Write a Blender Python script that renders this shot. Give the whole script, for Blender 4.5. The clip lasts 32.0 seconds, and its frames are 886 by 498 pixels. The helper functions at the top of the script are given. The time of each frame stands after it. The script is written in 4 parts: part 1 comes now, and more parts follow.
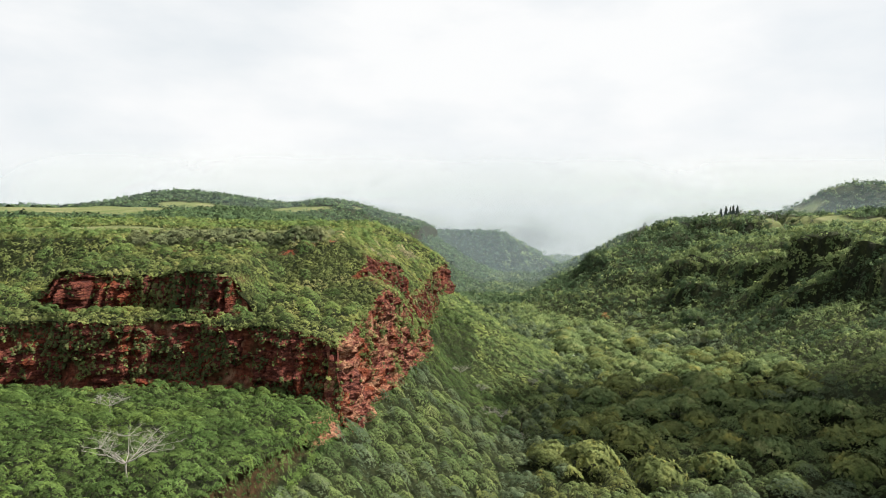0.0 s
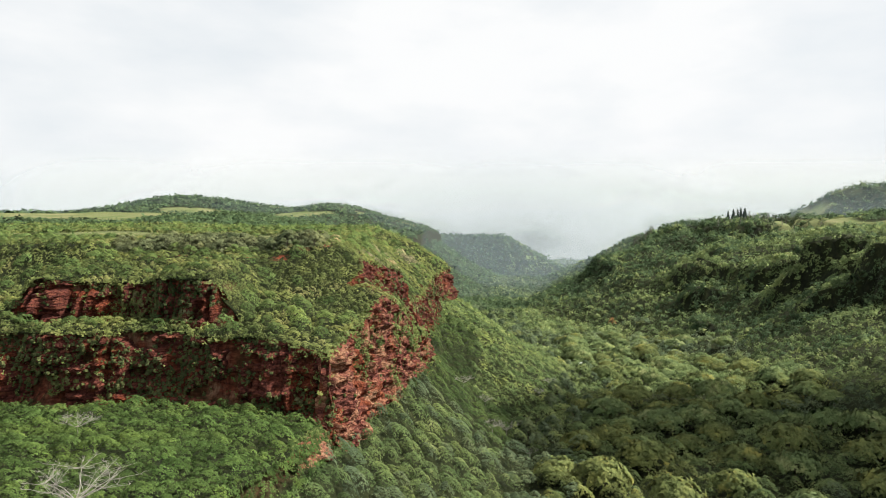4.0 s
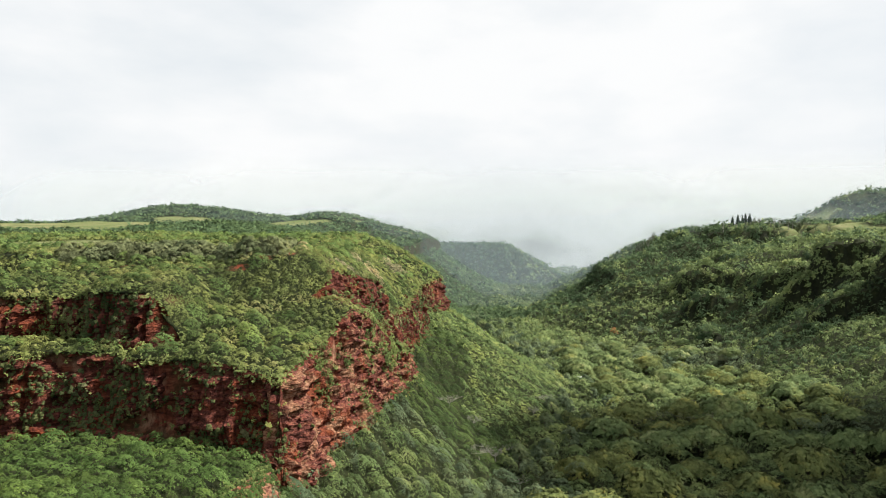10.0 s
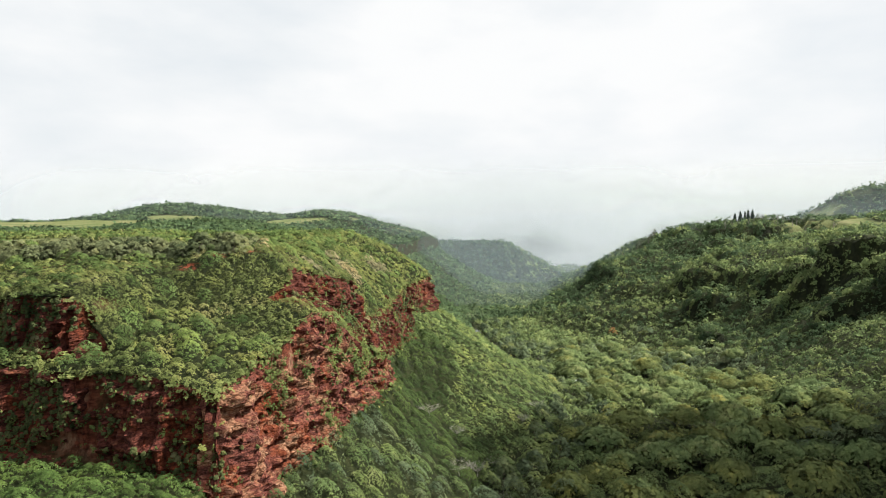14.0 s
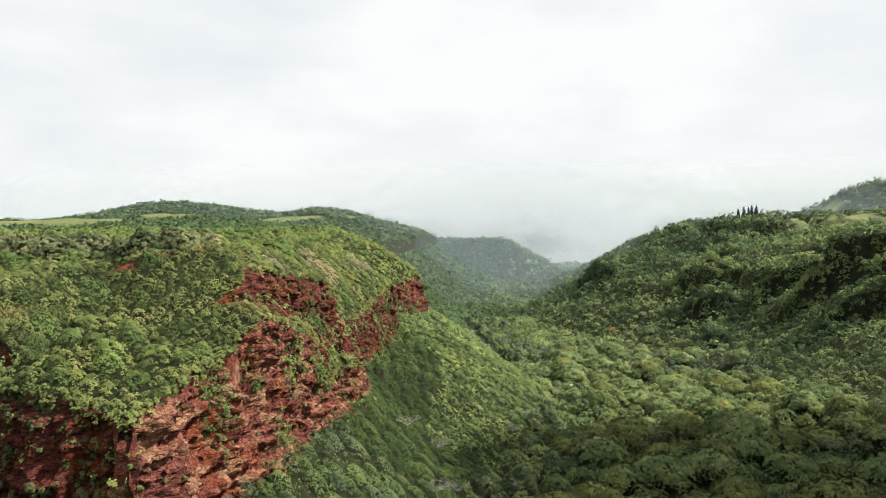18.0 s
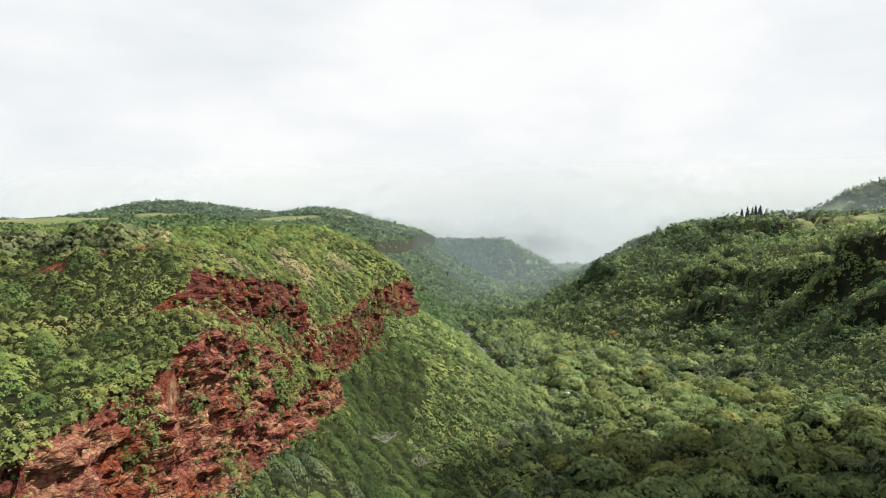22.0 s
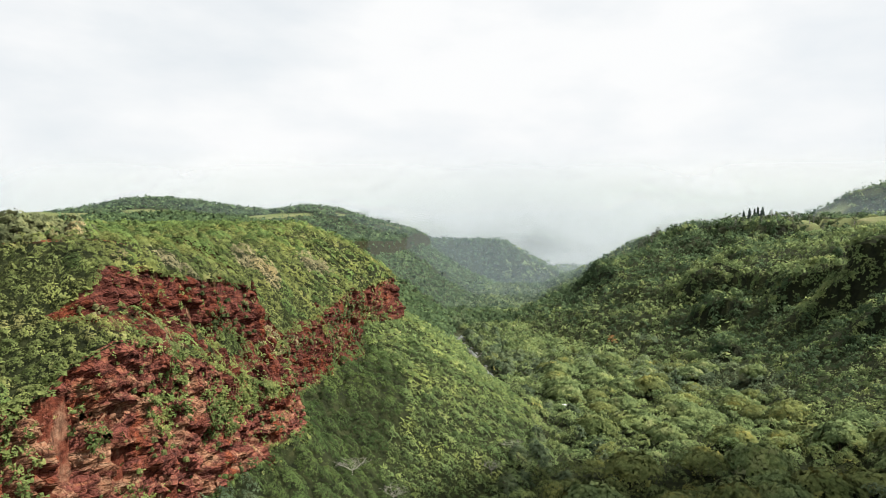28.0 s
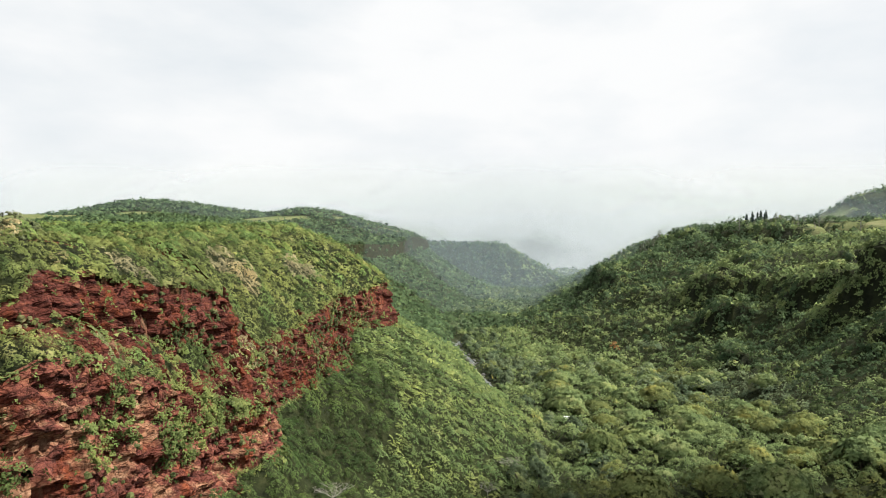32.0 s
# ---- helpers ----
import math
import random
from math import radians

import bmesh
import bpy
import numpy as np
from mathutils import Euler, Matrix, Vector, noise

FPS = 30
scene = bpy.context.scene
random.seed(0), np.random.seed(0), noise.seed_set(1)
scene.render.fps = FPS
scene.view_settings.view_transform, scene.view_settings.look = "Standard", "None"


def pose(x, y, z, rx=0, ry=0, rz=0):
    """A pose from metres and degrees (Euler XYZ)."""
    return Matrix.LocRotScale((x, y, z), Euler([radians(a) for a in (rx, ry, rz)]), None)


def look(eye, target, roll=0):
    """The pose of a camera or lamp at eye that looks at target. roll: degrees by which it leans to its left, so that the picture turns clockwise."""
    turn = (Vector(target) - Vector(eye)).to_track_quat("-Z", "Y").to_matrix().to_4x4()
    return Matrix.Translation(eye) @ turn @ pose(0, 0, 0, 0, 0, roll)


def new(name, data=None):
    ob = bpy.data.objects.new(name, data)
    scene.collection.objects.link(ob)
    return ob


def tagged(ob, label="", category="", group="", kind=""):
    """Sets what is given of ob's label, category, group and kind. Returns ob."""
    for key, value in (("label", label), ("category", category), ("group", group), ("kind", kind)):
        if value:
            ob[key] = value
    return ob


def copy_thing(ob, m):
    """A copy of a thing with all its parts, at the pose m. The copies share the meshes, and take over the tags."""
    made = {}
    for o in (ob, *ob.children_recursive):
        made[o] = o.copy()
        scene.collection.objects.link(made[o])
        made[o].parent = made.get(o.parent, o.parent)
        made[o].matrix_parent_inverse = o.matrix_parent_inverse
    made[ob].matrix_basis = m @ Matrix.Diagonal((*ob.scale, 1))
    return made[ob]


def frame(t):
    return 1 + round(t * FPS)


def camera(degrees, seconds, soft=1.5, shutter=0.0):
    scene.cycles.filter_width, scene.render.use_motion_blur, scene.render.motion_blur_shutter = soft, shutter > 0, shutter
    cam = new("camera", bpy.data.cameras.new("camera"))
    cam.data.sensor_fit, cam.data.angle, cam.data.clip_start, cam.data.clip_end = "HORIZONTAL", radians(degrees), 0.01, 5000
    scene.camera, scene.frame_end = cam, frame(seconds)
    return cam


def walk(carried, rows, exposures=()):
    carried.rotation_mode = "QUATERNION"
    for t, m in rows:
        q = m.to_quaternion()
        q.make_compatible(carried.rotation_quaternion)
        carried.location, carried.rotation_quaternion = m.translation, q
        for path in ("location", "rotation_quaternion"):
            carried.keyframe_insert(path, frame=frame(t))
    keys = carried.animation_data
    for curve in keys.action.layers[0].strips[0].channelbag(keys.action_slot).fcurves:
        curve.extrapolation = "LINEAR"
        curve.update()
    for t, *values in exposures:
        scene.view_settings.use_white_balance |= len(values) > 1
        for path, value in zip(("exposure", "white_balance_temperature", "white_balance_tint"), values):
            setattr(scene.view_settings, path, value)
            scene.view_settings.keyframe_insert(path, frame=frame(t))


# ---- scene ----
cam = camera(66.8, 32.0, soft=0.6)

PATH = [
    (0, (-12.937, -59.285, -0.511), (-13.013, -57.287, -0.502), 0.6),
    (1, (-12.903, -55.845, -0.51), (-12.983, -53.847, -0.497), 0.6),
    (2, (-12.844, -52.389, -0.507), (-12.927, -50.391, -0.491), 0.4),
    (3, (-12.62, -48.822, -0.501), (-12.707, -46.824, -0.481), 0.4),
    (6, (-11.012, -37.501, -0.483), (-11.104, -35.503, -0.453), 0.2),
    (7, (-10.021, -33.458, -0.492), (-10.114, -31.461, -0.455), 0.1),
    (8, (-8.673, -29.176, -0.504), (-8.766, -27.179, -0.463), 0.0),
    (9, (-7.056, -24.671, -0.516), (-7.151, -22.674, -0.47), 0.0),
    (10, (-5.25, -19.953, -0.529), (-5.347, -17.956, -0.481), -0.0),
    (11, (-3.332, -15.028, -0.542), (-3.431, -13.031, -0.493), -0.1),
    (12, (-1.377, -9.905, -0.555), (-1.477, -7.909, -0.507), -0.1),
    (13, (0.542, -4.609, -0.565), (0.442, -2.612, -0.52), -0.1),
    (14, (2.344, 0.83, -0.555), (2.241, 2.827, -0.512), -0.2),
    (17, (7.445, 17.546, -0.479), (7.337, 19.542, -0.441), -0.4),
    (18, (9.044, 23.169, -0.467), (8.935, 25.166, -0.43), -0.4),
    (19, (10.521, 28.775, -0.46), (10.41, 30.772, -0.422), -0.3),
    (20, (11.835, 34.268, -0.473), (11.723, 36.264, -0.434), -0.4),
    (21, (13.012, 39.657, -0.496), (12.899, 41.654, -0.458), -0.3),
    (22, (14.048, 44.937, -0.522), (13.935, 46.933, -0.483), -0.3),
    (23, (14.93, 50.077, -0.545), (14.815, 52.073, -0.507), -0.1),
    (24, (15.605, 55.029, -0.551), (15.488, 57.026, -0.513), -0.1),
    (25, (16.141, 59.805, -0.555), (16.023, 61.801, -0.518), -0.0),
    (28, (17.462, 73.602, -0.606), (17.357, 75.599, -0.567), 0.2),
    (29, (17.823, 78.052, -0.595), (17.725, 80.049, -0.556), 0.1),
    (30, (18.105, 82.409, -0.557), (18.005, 84.406, -0.516), 0.2),
    (31, (18.344, 86.727, -0.505), (18.243, 88.723, -0.46), 0.3),
    (32, (18.561, 91.012, -0.461), (18.458, 93.009, -0.411), 0.3),
]
walk(cam, [(t, look(eye, target, roll)) for t, eye, target, roll in PATH])

# ---- world, sun, exposure ----
SUN_AZ, SUN_EL = 79.0, 50.0          # degrees from +y towards +x, and above the horizon
scene.view_settings.exposure = 1.0

world = bpy.data.worlds.new("sky")
scene.world = world
world.use_nodes = True


def build_sky():
    nt = world.node_tree
    nt.nodes.clear()
    n, l = nt.nodes.new, nt.links.new
    out, bg = n("ShaderNodeOutputWorld"), n("ShaderNodeBackground")
    sky = n("ShaderNodeTexSky")
    sky.sky_type, sky.sun_disc = "NISHITA", False
    sky.sun_elevation, sky.sun_rotation = radians(SUN_EL), radians(SUN_AZ)
    sky.air_density, sky.dust_density = 1.0, 3.0
    coord = n("ShaderNodeTexCoord")
    scale = n("ShaderNodeMapping")
    scale.inputs["Scale"].default_value = (1.0, 1.0, 2.6)
    l(coord.outputs["Generated"], scale.inputs["Vector"])
    big = n("ShaderNodeTexNoise")
    big.inputs["Scale"].default_value, big.inputs["Detail"].default_value = 2.3, 7.0
    big.inputs["Roughness"].default_value = 0.52
    l(scale.outputs["Vector"], big.inputs["Vector"])
    cover = n("ShaderNodeMapRange")
    cover.inputs["From Min"].default_value, cover.inputs["From Max"].default_value = 0.30, 0.62
    cover.inputs["To Min"].default_value, cover.inputs["To Max"].default_value = 0.92, 1.0
    l(big.outputs["Fac"], cover.inputs["Value"])
    dim = n("ShaderNodeMixRGB")
    dim.blend_type = "MULTIPLY"
    dim.inputs["Fac"].default_value = 1.0
    dim.inputs["Color2"].default_value = (0.073, 0.073, 0.073, 1)
    l(sky.outputs["Color"], dim.inputs["Color1"])
    cloud = n("ShaderNodeMixRGB")
    cloud.inputs["Color1"].default_value = (0.405, 0.430, 0.446, 1)
    cloud.inputs["Color2"].default_value = (0.490, 0.494, 0.496, 1)
    fine = n("ShaderNodeMapRange")
    fine.inputs["From Min"].default_value, fine.inputs["From Max"].default_value = 0.32, 0.58
    l(big.outputs["Fac"], fine.inputs["Value"])
    l(fine.outputs["Result"], cloud.inputs["Fac"])
    mix = n("ShaderNodeMixRGB")
    l(cover.outputs["Result"], mix.inputs["Fac"])
    l(dim.outputs["Color"], mix.inputs["Color1"])
    l(cloud.outputs["Color"], mix.inputs["Color2"])
    l(mix.outputs["Color"], bg.inputs["Color"])
    l(bg.outputs["Background"], out.inputs["Surface"])


build_sky()
sun = new("sun", bpy.data.lights.new("sun", "SUN"))
sun.data.energy, sun.data.angle, sun.data.color = 5.0, radians(1.5), (1.0, 0.95, 0.86)
az, el = radians(SUN_AZ), radians(SUN_EL)
sun.matrix_world = look((math.sin(az) * math.cos(el) * 300, math.cos(az) * math.cos(el) * 300, 300 * math.sin(el)), (0, 0, 0))


# ---- materials ----
def material(name, rough=0.9, spec=0.2):
    m = bpy.data.materials.new(name)
    m.use_nodes = True
    b = m.node_tree.nodes["Principled BSDF"]
    b.inputs["Roughness"].default_value = rough
    b.inputs["Specular IOR Level"].default_value = spec
    return m, m.node_tree, b


def ramp(nt, source, stops):
    r = nt.nodes.new("ShaderNodeValToRGB")
    e = r.color_ramp.elements
    while len(e) < len(stops):
        e.new(0.5)
    for k, (p, c) in zip(e, stops):
        k.position, k.color = p, (*c, 1)
    nt.links.new(source, r.inputs["Fac"])
    return r.outputs["Color"]


def noise_tex(nt, scale, detail=4.0, rough=0.55, stretch=(1, 1, 1)):
    g = nt.nodes.new("ShaderNodeNewGeometry")
    m = nt.nodes.new("ShaderNodeMapping")
    m.inputs["Scale"].default_value = stretch
    nt.links.new(g.outputs["Position"], m.inputs["Vector"])
    t = nt.nodes.new("ShaderNodeTexNoise")
    t.inputs["Scale"].default_value, t.inputs["Detail"].default_value, t.inputs["Roughness"].default_value = scale, detail, rough
    nt.links.new(m.outputs["Vector"], t.inputs["Vector"])
    return t.outputs["Fac"]


def mixed(nt, fac, a, b, mode="MIX"):
    m = nt.nodes.new("ShaderNodeMixRGB")
    m.blend_type = mode
    for key, v in (("Fac", fac), ("Color1", a), ("Color2", b)):
        if isinstance(v, (int, float)):
            m.inputs[key].default_value = v
        elif isinstance(v, tuple):
            m.inputs[key].default_value = (*v, 1)
        else:
            nt.links.new(v, m.inputs[key])
    return m.outputs["Color"]


def attribute(nt, name):
    a = nt.nodes.new("ShaderNodeAttribute")
    a.attribute_name = name
    return a.outputs["Fac"]


def bump(nt, b, height, strength, distance):
    k = nt.nodes.new("ShaderNodeBump")
    k.inputs["Strength"].default_value, k.inputs["Distance"].default_value = strength, distance
    nt.links.new(height, k.inputs["Height"])
    nt.links.new(k.outputs["Normal"], b.inputs["Normal"])


def ground_material():
    m, nt, b = material("ground_cover", 0.95, 0.1)
    # dark soil and undergrowth, taken darker to include the shade between plants
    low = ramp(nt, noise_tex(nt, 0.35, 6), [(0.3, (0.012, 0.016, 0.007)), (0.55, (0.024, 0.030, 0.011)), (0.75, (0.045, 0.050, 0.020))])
    beds = ramp(nt, noise_tex(nt, 0.55, 8, 0.7, (0.5, 0.5, 2.2)),
                [(0.28, (0.050, 0.018, 0.013)), (0.44, (0.150, 0.042, 0.026)), (0.58, (0.280, 0.085, 0.050)), (0.74, (0.400, 0.190, 0.120))])
    streak = ramp(nt, noise_tex(nt, 0.9, 5, 0.6, (1.2, 1.2, 0.5)), [(0.35, (0.45, 0.43, 0.42)), (0.55, (1, 1, 1)), (0.75, (1.2, 1.12, 1.05))])
    rock = mixed(nt, 1.0, beds, streak, "MULTIPLY")
    pale = ramp(nt, noise_tex(nt, 0.16, 5, 0.6), [(0.5, (0, 0, 0)), (0.68, (1, 1, 1))])
    rock = mixed(nt, pale, rock, mixed(nt, 1.0, (0.46, 0.27, 0.18), streak, "MULTIPLY"))
    # near-black rock: the deep shade of the eastern cliffs painted in
    rock_in_shade = ramp(nt, noise_tex(nt, 0.3, 6, 0.6), [(0.35, (0.006, 0.008, 0.006)), (0.65, (0.018, 0.021, 0.015))])
    rock = mixed(nt, attribute(nt, "shaded_rock"), rock, rock_in_shade)
    rock = mixed(nt, 1.0, rock, (0.72, 0.72, 0.70), "MULTIPLY")
    grass = ramp(nt, noise_tex(nt, 0.02, 5), [(0.3, (0.075, 0.105, 0.032)), (0.55, (0.13, 0.14, 0.058)), (0.7, (0.18, 0.175, 0.087))])
    soil = ramp(nt, noise_tex(nt, 1.2, 5), [(0.3, (0.17, 0.040, 0.020)), (0.7, (0.31, 0.090, 0.048))])
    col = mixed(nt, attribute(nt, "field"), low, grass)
    col = mixed(nt, attribute(nt, "rock"), col, rock)
    ragged = nt.nodes.new("ShaderNodeMath")
    ragged.operation = "MULTIPLY"
    nt.links.new(attribute(nt, "soil"), ragged.inputs[0])
    nt.links.new(ramp(nt, noise_tex(nt, 0.5, 6, 0.65), [(0.46, (0, 0, 0)), (0.54, (1, 1, 1))]), ragged.inputs[1])
    col = mixed(nt, ragged.outputs[0], col, soil)
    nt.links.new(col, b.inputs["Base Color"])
    bump(nt, b, noise_tex(nt, 1.3, 9, 0.75), 1.0, 0.9)
    return m


def leaf_material(name, dark, mid, light, dry=None, grain=1.0):
    """Foliage: leaf by leaf variation over patches of a few metres and of some tens of metres."""
    m, nt, b = material(name, 0.85, 0.08)
    g = nt.nodes.new("ShaderNodeNewGeometry")
    soft = lambda c: tuple(0.3 * a + 0.7 * b for a, b in zip(c, mid))
    leaf = ramp(nt, g.outputs["Random Per Island"], [(0.0, soft(dark)), (0.5, mid), (1.0, soft(light))])
    patch = noise_tex(nt, 0.055, 4, 0.6)
    wide = ramp(nt, patch, [(0.32, (0.52, 0.60, 0.56)), (0.5, (1, 1, 1)), (0.68, (1.36, 1.24, 1.05))])
    col = mixed(nt, 1.0, leaf, wide, "MULTIPLY")
    spots = ramp(nt, noise_tex(nt, 0.33, 3, 0.6), [(0.34, (0.66, 0.70, 0.66)), (0.5, (1, 1, 1)), (0.66, (1.18, 1.13, 1.05))])
    col = mixed(nt, 1.0, col, spots, "MULTIPLY")
    col = mixed(nt, 1.0, col, (0.69, 0.675, 0.76), "MULTIPLY")
    plant_tone = nt.nodes.new("ShaderNodeMath")
    plant_tone.operation = "MULTIPLY_ADD"
    plant_tone.inputs[1].default_value, plant_tone.inputs[2].default_value = 0.75, 1.0
    nt.links.new(attribute(nt, "tone"), plant_tone.inputs[0])
    col = mixed(nt, 1.0, col, plant_tone.outputs[0], "MULTIPLY")
    fine = noise_tex(nt, 2.4 * grain, 5, 0.75)
    col = mixed(nt, 1.0, col, ramp(nt, fine, [(0.34, (1 - 0.45 * grain,) * 3), (0.5, (1, 1, 1)), (0.68, (1 + 0.4 * grain,) * 3)]), "MULTIPLY")
    rounded = nt.nodes.new("ShaderNodeAttribute")
    rounded.attribute_name = "rounded"
    relief = nt.nodes.new("ShaderNodeBump")
    relief.inputs["Strength"].default_value, relief.inputs["Distance"].default_value = 0.6, 0.35 / grain
    nt.links.new(fine, relief.inputs["Height"])
    turn = nt.nodes.new("ShaderNodeVectorTransform")
    turn.vector_type, turn.convert_from, turn.convert_to = "NORMAL", "OBJECT", "WORLD"
    nt.links.new(rounded.outputs["Vector"], turn.inputs["Vector"])
    nt.links.new(turn.outputs["Vector"], relief.inputs["Normal"])
    nt.links.new(relief.outputs["Normal"], b.inputs["Normal"])
    if dry:
        far = ramp(nt, noise_tex(nt, 0.11, 5, 0.6), [(0.58, (0, 0, 0)), (0.72, (1, 1, 1))])
        col = mixed(nt, far, col, dry)
    nt.links.new(col, b.inputs["Base Color"])
    t = nt.nodes.new("ShaderNodeBsdfTranslucent")
    nt.links.new(col, t.inputs["Color"])
    add = nt.nodes.new("ShaderNodeMixShader")
    add.inputs["Fac"].default_value = 0.09
    out = nt.nodes["Material Output"]
    nt.links.new(b.outputs["BSDF"], add.inputs[1])
    nt.links.new(t.outputs["BSDF"], add.inputs[2])
    nt.links.new(add.outputs["Shader"], out.inputs["Surface"])
    return m


GROUND = ground_material()
LEAF_SLOPE = leaf_material("slope_shrub_leaf", (0.093, 0.130, 0.035), (0.185, 0.226, 0.066), (0.273, 0.303, 0.110), (0.238, 0.226, 0.094))
LEAF_DRY = leaf_material("dry_grass", (0.17, 0.15, 0.07), (0.30, 0.27, 0.14), (0.45, 0.41, 0.25), (0.16, 0.17, 0.06))
LEAF_HANG = leaf_material("fern_leaf", (0.070, 0.105, 0.028), (0.160, 0.210, 0.060), (0.260, 0.300, 0.110), (0.22, 0.21, 0.09))
LEAF_TUFT = leaf_material("tuft_leaf", (0.050, 0.070, 0.024), (0.110, 0.135, 0.048), (0.190, 0.200, 0.085), (0.22, 0.19, 0.11))
LEAF_BENCH = leaf_material("bench_leaf", (0.045, 0.086, 0.020), (0.098, 0.160, 0.039), (0.163, 0.236, 0.066))
# leaf green darkened to hold the shade below the cliff
LEAF_SHADED = leaf_material("shaded_thicket_leaf", (0.036, 0.062, 0.018), (0.074, 0.118, 0.034), (0.128, 0.178, 0.058))
LEAF_SCREE = leaf_material("scree_shrub_leaf", (0.059, 0.099, 0.031), (0.126, 0.184, 0.061), (0.208, 0.267, 0.101), (0.192, 0.220, 0.090))
LEAF_SILVER = leaf_material("silver_leaf", (0.059, 0.091, 0.045), (0.125, 0.173, 0.085), (0.218, 0.264, 0.147), None, 0.6)
LEAF_GOLD = leaf_material("golden_leaf", (0.090, 0.119, 0.037), (0.180, 0.219, 0.068), (0.275, 0.303, 0.106), (0.259, 0.237, 0.062), 0.7)
LEAF_SHRUB = leaf_material("round_shrub_leaf", (0.057, 0.103, 0.028), (0.121, 0.184, 0.051), (0.207, 0.270, 0.092))
LEAF_MEADOW = leaf_material("meadow_leaf", (0.108, 0.156, 0.043), (0.205, 0.270, 0.082), (0.302, 0.360, 0.132), (0.296, 0.312, 0.132))
LEAF_DUSK = leaf_material("dark_wood_leaf", (0.036, 0.068, 0.029), (0.078, 0.127, 0.053), (0.137, 0.193, 0.088), None, 0.55)
LEAF_VALLEY = leaf_material("valley_leaf", (0.086, 0.131, 0.046), (0.175, 0.241, 0.085), (0.276, 0.347, 0.145), (0.243, 0.265, 0.117), 0.55)


# ---- noise and the lie of the land ----
def hash3(ix, iy, iz):
    n = (ix * 374761393 + iy * 668265263 + iz * 1274126177) & 0x7FFFFFFF
    n = ((n ^ (n >> 13)) * 1274126177) & 0x7FFFFFFF
    return ((n ^ (n >> 16)) & 0xFFFF) / 32767.5 - 1.0


def vnoise(x, y, z=0.0):
    """Smooth value noise in -1..1 on arrays: lattice values from a table over the span that is asked for."""
    x, y, z = np.asarray(x, float), np.asarray(y, float), np.asarray(z, float)
    whole, part_of, low, size = [], [], [], []
    for v in (x, y, z):
        f = np.floor(v)
        t = v - f
        i = f.astype(np.int64)
        m = int(i.min()) if i.size else 0
        whole.append(i - m)
        part_of.append(t * t * (3 - 2 * t))
        low.append(m)
        size.append((int(i.max()) - m if i.size else 0) + 2)
    (a, b, c), (u, v, w) = whole, part_of
    if size[0] * size[1] * size[2] > 6_000_000:
        at = lambda i, j, k: hash3(a + (low[0] + i), b + (low[1] + j), c + (low[2] + k))
        mid = lambda i, j: at(i, j, 0) + (at(i, j, 1) - at(i, j, 0)) * w
        side = lambda i: mid(i, 0) + (mid(i, 1) - mid(i, 0)) * v
        return side(0) + (side(1) - side(0)) * u
    table = hash3(*np.ix_(*(np.arange(n) + m for n, m in zip(size, low))))
    if z.ndim == 0:
        flat = table[:, :, 0] + (table[:, :, 1] - table[:, :, 0]) * w
        if y.ndim == 0:
            row = flat[:, 0] + (flat[:, 1] - flat[:, 0]) * v
            return row[a] + (row[a + 1] - row[a]) * u
        flat, k = flat.reshape(-1), size[1]
        i = a * k + b
        p, q = flat[i], flat[i + k]
        p, q = p + (flat[i + 1] - p) * v, q + (flat[i + k + 1] - q) * v
        return p + (q - p) * u
    flat, k, n = table.reshape(-1), size[2], size[1] * size[2]
    i = a * n + b * k + c
    edge = lambda j: flat[j] + (flat[j + 1] - flat[j]) * w
    p, q = edge(i), edge(i + n)
    p, q = p + (edge(i + k) - p) * v, q + (edge(i + n + k) - q) * v
    return p + (q - p) * u


def fractal(x, y, z=0.0, octaves=4):
    s, a, f = 0.0, 0.5, 1.0
    for k in range(octaves):
        s = s + a * vnoise(np.asarray(x) * f + 17 * k, np.asarray(y) * f - 9 * k, np.asarray(z) * f + 5 * k)
        a, f = a * 0.5, f * 2.03
    return s


def step(v, a, b):
    t = np.clip((np.asarray(v, float) - a) / (b - a), 0, 1)
    return t * t * (3 - 2 * t)


def bell(x, y, cx, cy, rx, ry, turn=0.0):
    c, s = math.cos(radians(turn)), math.sin(radians(turn))
    dx, dy = x - cx, y - cy
    return np.exp(-(((dx * c + dy * s) / rx) ** 2 + ((dy * c - dx * s) / ry) ** 2))


def curve(v, knots):
    return np.interp(v, [k for k, _ in knots], [w for _, w in knots])


# plan of the canyon: where the western cliff stands, the toe of its slope, the foot of the eastern wall
CLIFF = ((-400, -60), (40, -52), (110, -50), (143, -47), (182, -41), (246, -31), (264, -39), (300, -37), (353, -33), (396, -42), (446, -28),
         (520, -52), (650, -125), (800, -175), (1000, -165), (1200, -130), (1400, -112), (1560, -88), (1700, -160), (2000, -330), (4500, -700))
BASE = ((-400, -55), (60, -48), (112, -49), (143, -52), (246, -42), (300, -37), (353, -39), (396, -30), (446, -30), (650, -10), (1000, 8), (1560, 18), (4500, 60))
EDGE = ((-400, -40), (120, -43), (140, -30), (165, -21), (182, -16), (200, -20), (225, -31), (246, -38), (264, -29), (300, -22), (353, -13),
        (396, -18), (446, -10), (650, 14), (1000, 30), (1560, 40), (4500, 120))
UPPER = ((180, -56), (190, -51), (215, -47), (245, -45), (285, -41))
TOE = ((-400, 0), (100, -5), (180, 2), (250, 18), (330, 45), (400, 52), (500, 37), (650, 20), (790, 4), (1000, -20), (1300, 20), (1700, 90), (4500, 200))
